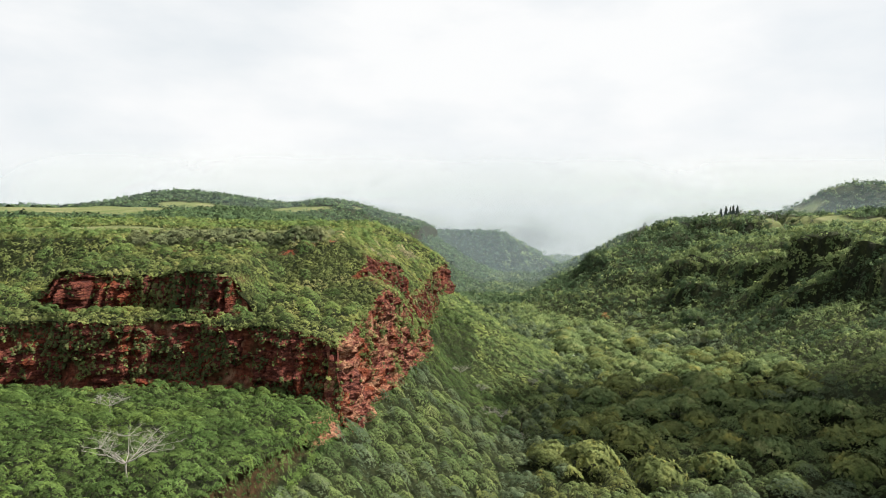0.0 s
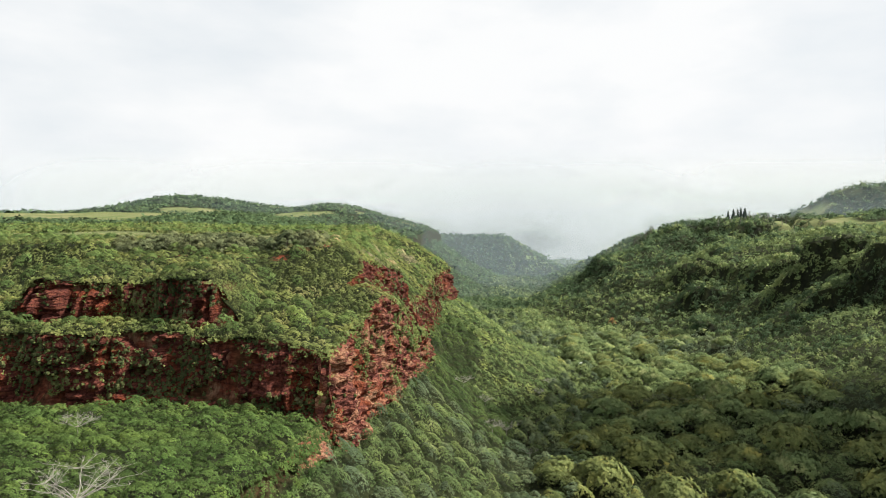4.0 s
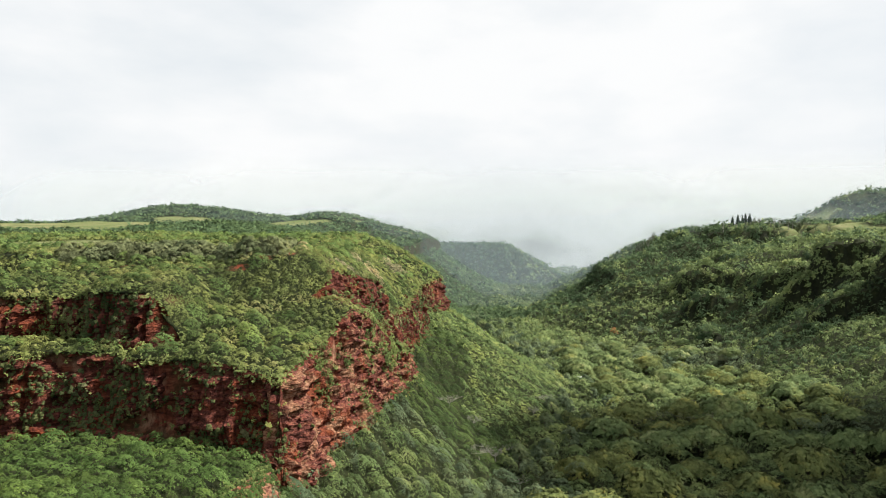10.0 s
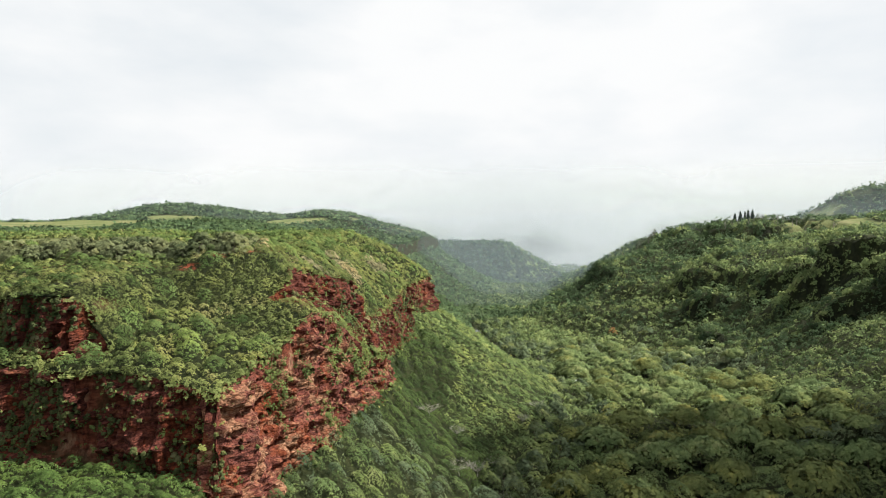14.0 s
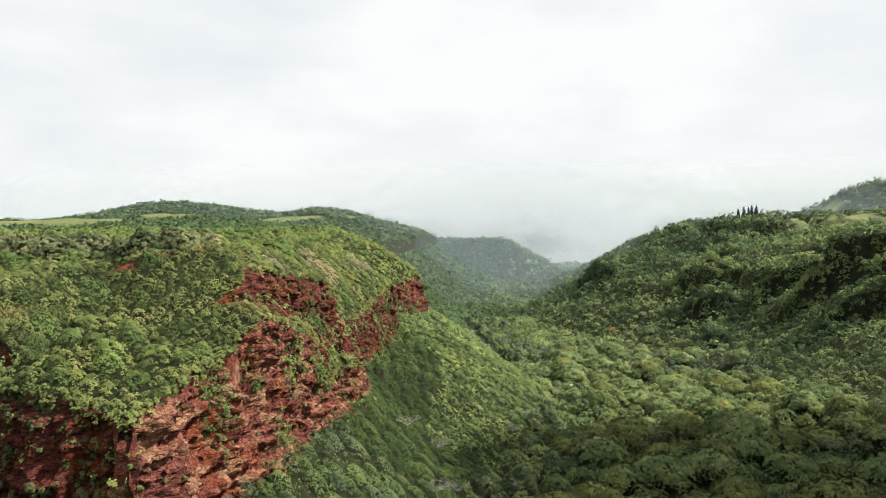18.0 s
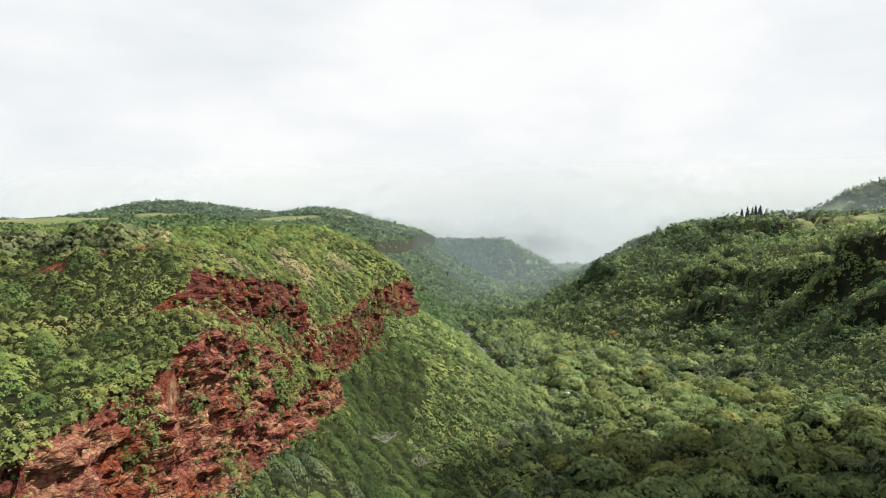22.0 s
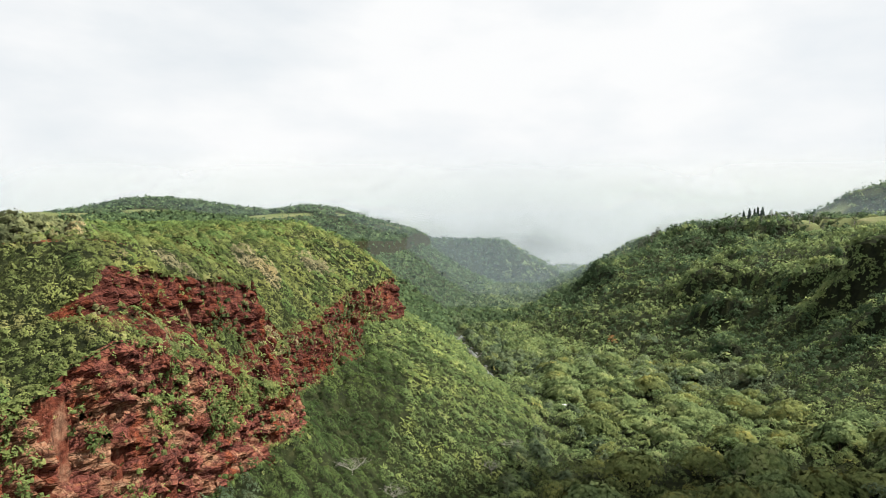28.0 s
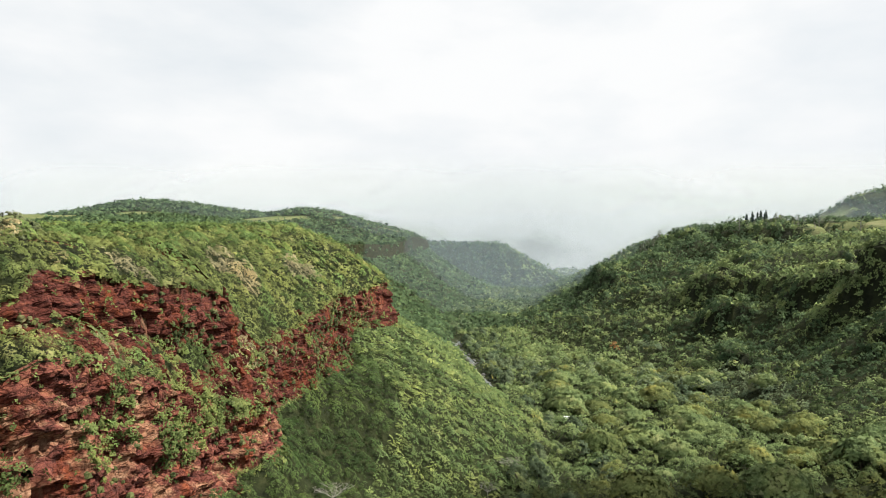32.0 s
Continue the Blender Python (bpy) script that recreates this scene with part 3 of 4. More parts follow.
def plant():
    rng = np.random.default_rng(5)
    px, py, ps = spread(rng).T
    lean_to = steepness(px, py) > 1.15
    lean_to &= ((px > 60) & (py < 900)) | (py < 126) | ((py > 545) & (py < 1100))
    more = [np.tile(v[lean_to], 3) for v in (px, py, ps)]
    px, py, ps = np.concatenate([px, more[0] + rng.normal(size=len(more[0])) * 0.6 * more[2]]), np.concatenate([py, more[1] + rng.normal(size=len(more[1])) * 0.6 * more[2]]), np.concatenate([ps, more[2]])
    gx, gy = (height(px + 0.8, py) - height(px - 0.8, py)) / 1.6, (height(px, py + 0.8) - height(px, py - 0.8)) / 1.6
    tilt = np.hypot(gx, gy)
    u = rng.uniform(size=len(px))
    near = (px < 30) & (py < 560)
    share = np.where(py < 124, 0.15, np.where(py > 250, 0.80, 0.93))
    share = np.where((px < -48) & (py < 170) & (py > 122) & (fractal(px / 13.0, py / 13.0, height(px, py) / 7.0) > 0.05), 0.25, np.where(py > 182, np.minimum(share, 0.80), share))
    bare = (tilt > np.maximum(1.45, 1.5 + 0.9 * fractal(px / 8.0, py / 8.0, 51))) & (u < share) & near
    bare |= (tilt > 1.5) & (u < np.where(px > 60, 0.05, np.where(py > 500, 0.12, 0.8)))
    bare |= (broken_rock(px, py) > 0.4) & (u < 0.86)
    bare |= (soil_mask(px, py) > 0.4) | rim_zone(px, py) | (field_mask(px, py) > 0.5) | (np.abs(px - stream_x(py) - 1.5) < 6.5) & (py > 490) & (py < 770)
    px, py, ps, tilt, gx, gy = px[~bare], py[~bare], ps[~bare], tilt[~bare], gx[~bare], gy[~bare]
    pz = height(px, py)
    up = np.column_stack([-np.clip(gx, -1.5, 1.5), -np.clip(gy, -1.5, 1.5), np.ones(len(px))])
    low = px > np.maximum(curve(py, TOE), cliff_x(py) + 20) - 8
    # shrubs of the western slopes: a fine fern and scrub cover, with rounder darker shrubs standing out of it
    x, y, z, s, lean = px[~low], py[~low], pz[~low], ps[~low], up[~low]
    flatness = np.clip(1.5 - tilt[~low], 0.15, 1)
    d, r1, r2, ox, oy = crowns(x, y, 2.3, 3)
    rad = 1.0 + 0.55 * r1
    D, q1, q2, ux, uy = crowns(x, y, 6.0, 91)
    W, w1, w2, wx, wy = crowns(x, y, 5.4, 131)
    talus = x > cliff_x(y) + 3
    rough = fractal(x / 30.0, y / 30.0, 19)
    wood = talus & (y < 420) & ((x < cliff_x(y) + 5 + 36 * np.clip((380 - y) / 140, 0, 1) + 26 * rough + 5 * fractal(x / 8.0, y / 8.0, 23)) | (y < 226 + 25 * rough))
    shrub = (D < 1.7 + 1.5 * q1) & (q2 > 0.50 - 0.8 * rough) & ~wood
    size = np.where(shrub, 1.8 + 1.5 * q1, np.where(wood, 2.3 + 1.3 * w1, rad))
    off = np.where(shrub, D, np.where(wood, W, d)) / size
    tall = np.where(shrub, 1.7 + 1.9 * q1, np.where(wood, 2.6 + 3.4 * w2, 0.7 + 1.2 * r1))
    lift = np.sqrt(np.clip(1 - off ** 2, 0, 1)) * tall + np.where(shrub, 0, 0.5 * fractal(x / 7.0, y / 7.0, 27))
    lift = lift + np.where(shrub | wood, 0.45 * np.sqrt(np.clip(1 - (d / rad) ** 2, 0, 1)), 0)
    away = np.where(shrub[:, None], np.column_stack([ux, uy]), np.where(wood[:, None], np.column_stack([wx, wy]), np.column_stack([ox, oy]))) / size[:, None]
    away = away * 1.3 + np.where((shrub | wood)[:, None], 0.5 * np.column_stack([ox, oy]) / rad[:, None], 0)
    lean = lean + np.column_stack([away, 0 * x])
    tone = np.where(shrub, q1, np.where(wood, 0.6 * w1 + 0.4 * r1, r2)) - 0.5
    keep = (off < 0.95) | (rng.uniform(size=len(x)) < np.where(wood, 0.25, 0.48))
    r = s * rng.uniform(0.55, 0.9, len(x))
    pos = np.column_stack([x, y, z + 0.15 + lift * flatness])
    dry = ~talus & (y > 188) & (y < 520) & (sum(bell(x, y, *q) for q in DRY) + 0.5 * fractal(x / 6.0, y / 6.0, 33) > 0.5)
    hang = ~talus & (x > cliff_x(y) - 15) & (y > 196) & (y < 262) & (z < -8) & (fractal(x / 9.0, y / 6.0, 39) > -0.22)
    bench = (z < -33) & ~talus & (y < lower_front(x))
    light = fractal(x / 22.0, y / 22.0, 57) + 0.5 * (r1 - 0.5)
    rest = ~dry & ~hang
    upland = rest & ~talus & (y > 560)
    # where the trees take the leaf colour with shade put in
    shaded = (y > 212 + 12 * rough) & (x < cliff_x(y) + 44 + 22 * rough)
    rest &= ~upland
    for name, sel, mat, lab, cat in (
            ("pale_dry_grass", dry, LEAF_DRY, "pale straw coloured dry grass and scrub on the plateau rim", "grass"),
            ("hanging_ferns", hang, LEAF_HANG, "light yellow-green ferns hanging over the cliff face", "ferns"),
            ("plateau_woodland", upland, LEAF_DUSK, "dark green woodland on the far plateau and hill", "trees"),
            ("bench_thicket", rest & bench, LEAF_BENCH, "dense dark green thicket on the bench below the cliff", "shrubs"),
            ("slope_shrubs", rest & ~talus & ~bench & shrub, LEAF_SHRUB, "rounded dark green shrubs on plateau rim and terraces", "shrubs"),
            ("slope_ferns", rest & ~talus & ~bench & ~shrub, LEAF_SLOPE, "fine bright green ferns and scrub covering the terraces", "ferns"),
            ("scree_shaded_trees", rest & wood & shaded, LEAF_SHADED, "dense green small trees close under the cliff, leaf colour darkened as shade", "trees"),
            ("scree_slope_trees", rest & wood & ~shaded & (w2 + 0.5 * rough < 0.62), LEAF_SCREE, "green leafy small trees at the foot of the cliff", "trees"),
            ("scree_silver_trees", rest & wood & ~shaded & (w2 + 0.5 * rough >= 0.62), LEAF_SILVER, "grey-green leafy small trees at the foot of the cliff", "trees"),
            ("scree_slope_shrubs", rest & talus & ~wood & (y < 620) & (shrub | (light < 0.05)), LEAF_SCREE, "dense green shrubs on the slope below the cliff", "shrubs"),
            ("scree_slope_grass", rest & talus & ~wood & (y < 620) & ~shrub & (light >= 0.05), LEAF_MEADOW, "yellow-green grass and ferns on the slope below the cliff", "grass"),
            ("far_slope_woodland", rest & talus & ~wood & (y >= 620), LEAF_DUSK, "dark green woodland on the far western slopes", "trees")):
        sel = sel & keep
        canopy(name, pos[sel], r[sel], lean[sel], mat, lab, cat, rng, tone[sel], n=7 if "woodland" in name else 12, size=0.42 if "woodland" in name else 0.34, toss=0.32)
    # woods of the valley floor and the eastern wall, as crowns of several sizes
    x, y, z, s, lean = px[low], py[low], pz[low], ps[low], up[low]
    flat = z < curve(y, FLOOR) + 10
    big = flat & (y < 640)
    size = np.where(big, 1.0, 0.70)
    d, r1, r2, ox, oy = crowns(x / size, y / size, 9.0, 17)
    d, ox, oy = d * size, ox * size, oy * size
    rad = (3.8 + 2.8 * r1) * size
    lift = np.sqrt(np.clip(1 - (d / rad) ** 2, 0, 1)) * (3.0 + 5.5 * r2 ** 1.5) * np.where(big, 1.0, 0.85) + 1.2 * fractal(x / 14.0, y / 14.0, 63)
    e, e1, e2, ex, ey = crowns(x, y, 3.0, 57)
    lift = lift + 1.6 * np.sqrt(np.clip(1 - (e / 1.9) ** 2, 0, 1)) * (0.3 + e1)
    lean = lean + np.column_stack([ox, oy, 0 * ox]) / rad[:, None] * 1.25 + np.column_stack([ex, ey, 0 * ex]) / 1.8
    tone = 0.7 * r1 + 0.3 * e2 - 0.5
    keep = (d < rad * 0.93) & ((e < 1.75) | (rng.uniform(size=len(x)) < 0.6)) | (rng.uniform(size=len(x)) < 0.22)
    r = s * rng.uniform(0.55, 0.9, len(x))
    pos = np.column_stack([x, y, z + 0.2 + lift])
    grey = fractal(x / 70.0, y / 70.0, 61) + 0.5 * (r1 - 0.5)
    silver = keep & flat & (grey > 0.24)
    gold = keep & flat & ~silver & (fractal(x / 60.0, y / 60.0, 71) + 0.4 * (r2 - 0.5) + 0.22 * np.exp(-((y - 440) / 70.0) ** 2) > 0.29) & (y < 620)
    dusk = keep & ~silver & ((y > 790) & (y < 1700) | ~flat) & (0.35 * step(y, 790, 900) + fractal(x / 45.0, y / 45.0, 83) + 0.7 * (r2 - 0.5) > 0.16)
    rest = keep & ~silver & ~gold & ~dusk
    for name, sel, mat, lab in (("silver_leaved_trees", silver, LEAF_SILVER, "grey-green broadleaf trees along the valley floor"),
                                ("golden_green_trees", gold, LEAF_GOLD, "olive and golden green spreading tree crowns"),
                                ("dark_woodland", dusk, LEAF_DUSK, "dark green trees in the gullies of the east wall"),
                                ("valley_woodland", rest, LEAF_VALLEY, "dense mixed green woodland over valley floor and east wall")):
        canopy(name, pos[sel], r[sel], lean[sel], mat, lab, "trees", rng, tone[sel], n=12, size=0.32, thick=0.34, toss=0.36)


plant()


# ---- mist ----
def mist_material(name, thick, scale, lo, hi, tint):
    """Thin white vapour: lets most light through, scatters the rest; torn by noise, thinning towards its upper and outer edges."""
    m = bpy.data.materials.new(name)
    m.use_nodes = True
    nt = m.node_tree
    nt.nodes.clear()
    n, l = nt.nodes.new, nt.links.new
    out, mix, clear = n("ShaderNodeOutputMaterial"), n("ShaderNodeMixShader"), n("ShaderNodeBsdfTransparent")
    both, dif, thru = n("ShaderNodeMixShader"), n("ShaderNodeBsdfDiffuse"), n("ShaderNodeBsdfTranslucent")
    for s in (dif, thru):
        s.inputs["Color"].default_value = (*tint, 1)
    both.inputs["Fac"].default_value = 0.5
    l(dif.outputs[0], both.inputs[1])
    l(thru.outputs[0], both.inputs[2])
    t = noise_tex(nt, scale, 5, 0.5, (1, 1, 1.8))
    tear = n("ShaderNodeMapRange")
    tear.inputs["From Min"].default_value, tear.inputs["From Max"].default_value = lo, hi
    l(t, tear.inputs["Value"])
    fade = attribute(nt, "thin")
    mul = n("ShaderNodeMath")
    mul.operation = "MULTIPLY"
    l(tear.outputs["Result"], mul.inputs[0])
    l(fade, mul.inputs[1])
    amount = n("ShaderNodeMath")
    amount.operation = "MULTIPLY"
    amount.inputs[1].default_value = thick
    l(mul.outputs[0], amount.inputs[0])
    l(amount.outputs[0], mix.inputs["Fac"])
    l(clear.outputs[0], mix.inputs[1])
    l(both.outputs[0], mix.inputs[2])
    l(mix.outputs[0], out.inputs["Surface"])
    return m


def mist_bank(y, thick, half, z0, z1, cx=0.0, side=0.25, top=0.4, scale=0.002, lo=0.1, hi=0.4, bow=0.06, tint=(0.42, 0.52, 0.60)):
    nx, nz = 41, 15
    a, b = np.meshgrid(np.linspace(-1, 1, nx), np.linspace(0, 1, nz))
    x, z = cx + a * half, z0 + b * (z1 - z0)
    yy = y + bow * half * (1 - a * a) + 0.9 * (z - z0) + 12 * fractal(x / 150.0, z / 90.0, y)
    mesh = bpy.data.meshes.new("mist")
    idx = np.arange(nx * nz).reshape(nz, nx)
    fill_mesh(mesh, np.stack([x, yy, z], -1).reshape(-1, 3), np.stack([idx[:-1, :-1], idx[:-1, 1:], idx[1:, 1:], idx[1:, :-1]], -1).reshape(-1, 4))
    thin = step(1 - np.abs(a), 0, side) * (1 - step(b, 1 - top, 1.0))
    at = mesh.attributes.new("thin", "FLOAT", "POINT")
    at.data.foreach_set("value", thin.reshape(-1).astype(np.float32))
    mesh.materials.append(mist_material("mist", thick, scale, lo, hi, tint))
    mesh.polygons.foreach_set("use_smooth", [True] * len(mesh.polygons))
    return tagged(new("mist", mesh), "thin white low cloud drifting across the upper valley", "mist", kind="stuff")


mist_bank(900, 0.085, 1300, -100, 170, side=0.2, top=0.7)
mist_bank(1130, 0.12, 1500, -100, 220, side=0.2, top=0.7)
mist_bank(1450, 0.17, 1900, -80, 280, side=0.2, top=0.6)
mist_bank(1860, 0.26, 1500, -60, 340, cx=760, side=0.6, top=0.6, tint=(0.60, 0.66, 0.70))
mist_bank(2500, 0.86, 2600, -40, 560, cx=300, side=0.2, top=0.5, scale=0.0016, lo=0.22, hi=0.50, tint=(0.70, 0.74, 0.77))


# ---- rock faces of the cliffs ----
def rock_material(name, bright):
    m, nt, b = material(name, 0.92, 0.12)
    beds = ramp(nt, noise_tex(nt, 0.45, 9, 0.72, (0.45, 0.45, 2.6)),
                [(0.30, (0.030, 0.014, 0.011)), (0.42, (0.125, 0.045, 0.030)), (0.54, (0.250, 0.085, 0.055)), (0.68, (0.380, 0.170, 0.080))])
    red = ramp(nt, noise_tex(nt, 0.7, 8, 0.7), [(0.32, (0.055, 0.016, 0.012)), (0.48, (0.220, 0.058, 0.024)), (0.68, (0.390, 0.125, 0.050))])
    where = ramp(nt, noise_tex(nt, 0.10, 4, 0.6), [(0.52, (0, 0, 0)), (0.62, (1, 1, 1))])
    col = mixed(nt, where, beds, red)
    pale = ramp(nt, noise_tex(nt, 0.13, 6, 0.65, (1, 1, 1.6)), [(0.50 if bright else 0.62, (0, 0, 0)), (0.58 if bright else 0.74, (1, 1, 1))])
    clay = ramp(nt, noise_tex(nt, 0.6, 8, 0.7, (0.6, 0.6, 2.4)), [(0.32, (0.10, 0.045, 0.030)), (0.46, (0.35, 0.17, 0.085)), (0.70, (0.54, 0.35, 0.20))])
    col = mixed(nt, pale, col, clay)
    streak = ramp(nt, noise_tex(nt, 1.1, 5, 0.6, (1.3, 1.3, 0.4)), [(0.34, (0.55, 0.52, 0.50)), (0.52, (1, 1, 1)), (0.75, (1.15, 1.1, 1.05))])
    col = mixed(nt, 1.0, col, streak, "MULTIPLY")
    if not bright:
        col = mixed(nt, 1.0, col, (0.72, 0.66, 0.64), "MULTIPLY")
    col = mixed(nt, 1.0, col, (0.72, 0.70, 0.80), "MULTIPLY")
    crack = nt.nodes.new("ShaderNodeTexVoronoi")
    crack.feature = "DISTANCE_TO_EDGE"
    crack.inputs["Scale"].default_value, crack.inputs["Randomness"].default_value = 1.0, 0.9
    warp = nt.nodes.new("ShaderNodeVectorMath")
    warp.operation = "MULTIPLY_ADD"
    warp.inputs[1].default_value = (0.55, 0.55, 1.15)
    place = nt.nodes.new("ShaderNodeNewGeometry")
    nt.links.new(place.outputs["Position"], warp.inputs[0])
    nt.links.new(mixed(nt, 1.0, noise_tex(nt, 0.8, 4), (0.9, 0.9, 0.9), "MULTIPLY"), warp.inputs[2])
    nt.links.new(warp.outputs["Vector"], crack.inputs["Vector"])
    joint = ramp(nt, crack.outputs["Distance"], [(0.0, (0.50, 0.48, 0.48)), (0.04, (0.86, 0.85, 0.85)), (0.16, (1.05, 1.05, 1.05))])
    col = mixed(nt, 1.0, col, joint, "MULTIPLY")
    nt.links.new(col, b.inputs["Base Color"])
    rough_face = mixed(nt, 0.45, noise_tex(nt, 1.7, 9, 0.75, (1, 1, 1.5)), joint)
    bump(nt, b, rough_face, 1.0, 0.9)
    return m


ROCK = rock_material("red_rock", True)
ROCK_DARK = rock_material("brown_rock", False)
tufts, fringes, ferns = [], [], []


def cliff_face(name, along, foot, crest, mat, label, ribs, caves, rows, seed, green=0.10, fringe=0.55, broken=1.0, fern=None):
    """A rough rock face between two lines in space: jutting beds, upright ribs, hollows. It fades into the slope where the lines meet."""
    rng = np.random.default_rng(seed)
    n = len(along)
    v = np.linspace(0, 1, rows)[:, None]
    p = foot[None] + (crest - foot)[None] * v[..., None]
    x, y, z = p[..., 0], p[..., 1], p[..., 2]
    out = np.stack([foot[:, 0] - crest[:, 0], foot[:, 1] - crest[:, 1]], -1)
    out /= np.linalg.norm(out, axis=1)[:, None] + 1e-6
    s = along[None] + 0 * z
    dip = z + 0.02 * s
    push = 2.7 * fractal(s / 11.0, z / 13.0, seed, 3) + 0.35 + (0.9 if ribs < 1 else 0.3) * vnoise(np.floor(dip / 1.4 + 0.8 * vnoise(s / 7.0, seed)), s / 8.0, seed) \
        + 0.5 * np.round(1.6 * vnoise(s / 3.1, z / 2.0, seed + 3)) + 0.35 * np.round(1.7 * vnoise(s / 1.5, z / 1.1, seed + 4)) + 0.22 * vnoise(s / 0.8, z / 0.7, seed + 5)
    push = push + ribs * (np.abs(vnoise(s / 2.3, z / 16.0, seed + 9)) - 0.45) * 2.4
    hole = step(vnoise(s / 6.5, z / 3.6, seed + 21) + 0.25 * vnoise(s / 2.0, z / 1.5, seed), 0.42, 0.62)
    push = push - caves * hole * 3.2
    tall = np.clip((crest[:, 2] - foot[:, 2]) / 5.0, 0, 1)[None]
    gap = min(broken, 1.0) * step(vnoise(s / 13.0, z / 9.0, seed + 61) + 0.3 * vnoise(s / 4.0, z / 3.0, seed + 63), 0.35 - 0.2 * broken, 0.6 - 0.2 * broken)
    rim = np.minimum(1, 14 * (1 - v))
    push = (push * tall - 1.2 * (1 - tall)) * rim - 0.5 * (1 - rim) - 1.1 * gap
    x2, y2 = x + out[None, :, 0] * push, y + out[None, :, 1] * push
    z2 = z + 0.25 * vnoise(s / 1.1, z / 1.1, seed + 31) * rim
    idx = np.arange(n * rows).reshape(rows, n)
    quads = np.stack([idx[:-1, :-1], idx[:-1, 1:], idx[1:, 1:], idx[1:, :-1]], -1).reshape(-1, 4)
    mesh = bpy.data.meshes.new(name)
    co = np.stack([x2, y2, z2], -1)
    fill_mesh(mesh, co.reshape(-1, 3), quads, True)
    mesh.materials.append(mat)
    want = fractal(s / 7.0, z / 5.0, seed + 41) + 0.25 * vnoise(s / 2.0, z / 2.0, seed + 43)
    pick = (rng.uniform(size=z.shape) < green * step(want, 0.05, 0.35) * 0.8) & (tall > 0.5) & (hole < 0.3)
    pick |= (rng.uniform(size=z.shape) < 0.42 * (gap > 0.4)) & (tall > 0.5)
    tufts.append(co[pick])
    if fern:
        grown = step(vnoise(s / 9.0, z / 12.0, seed + 71) + 0.5 * vnoise(s / 3.0, z / 5.0, seed + 73) + 1.4 * step(s, *fern) * step(z, -41, -33), 0.45, 0.85)
        ferns.append(co[(rng.uniform(size=z.shape) < 0.42 * grown) & (tall > 0.4)] + (0.5, -0.4, 0))
    else:
        grown = step(vnoise(s / 5.0, z / 6.0, seed + 71) + 0.4 * vnoise(s / 2.0, z / 3.0, seed + 73), 0.05, 0.35)
        ferns.append(co[(rng.uniform(size=z.shape) < np.maximum(0.16 * (gap > 0.4), 0.13 * grown)) & (tall > 0.4)])
    for row, odds in ((-1, fringe * 0.8), (0, 0.3)):
        hit = (rng.uniform(size=n) < odds) & (tall[0] > 0.3)
        fringes.append(co[row][hit])
    return tagged(new(name, mesh), label, "cliff", kind="structure")


def line(x, y, dz):
    return np.column_stack([x, y, height(x, y) + dz])


def east_face(name, a, b, mat, label, ribs, caves, seed, rows=46, stepm=0.55, green=0.10, broken=1.0, fern=None):
    y = np.arange(a, b, stepm)
    ce = cliff_x(y)
    cliff_face(name, y, line(ce + 2.4, y, -1.2), line(ce - 2.6, y, 0.35), mat, label, ribs, caves, rows, seed, green, 0.55, broken, fern)


east_face("cliff_face_headland", 133, 259, ROCK, "bright red and clay coloured layered rock face of the headland", 0.8, 0.7, 101, 60, 0.45, 0.08, 0.0, (186, 222))
east_face("cliff_face_east", 259, 418, ROCK_DARK, "brown and red broken rock face above the scree slope", 1.1, 1.0, 151, 40, 0.6, 0.55, 2.2)
east_face("cliff_face_far", 418, 548, ROCK_DARK, "brown rock outcrop along the canyon rim", 0.6, 0.6, 201, 30, 0.7, 0.25)
east_face("ledge_face_south", 104, 133, ROCK, "low red earth ledge half hidden by shrubs", 0.3, 0.3, 251, 14, 0.7, 0.3)
ys = np.arange(183, 274, 0.55)
xs = scar_x(ys)
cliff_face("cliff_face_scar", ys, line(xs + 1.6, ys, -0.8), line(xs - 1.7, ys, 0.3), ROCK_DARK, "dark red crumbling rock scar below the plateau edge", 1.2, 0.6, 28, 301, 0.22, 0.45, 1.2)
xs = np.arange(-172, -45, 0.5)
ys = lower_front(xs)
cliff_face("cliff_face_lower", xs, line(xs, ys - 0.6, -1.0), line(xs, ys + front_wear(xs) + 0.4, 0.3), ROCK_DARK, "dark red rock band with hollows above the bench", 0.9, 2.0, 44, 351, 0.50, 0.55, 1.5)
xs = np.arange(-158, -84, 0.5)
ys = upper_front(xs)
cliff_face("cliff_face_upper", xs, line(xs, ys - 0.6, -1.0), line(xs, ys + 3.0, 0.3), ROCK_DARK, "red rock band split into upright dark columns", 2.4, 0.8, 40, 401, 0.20)



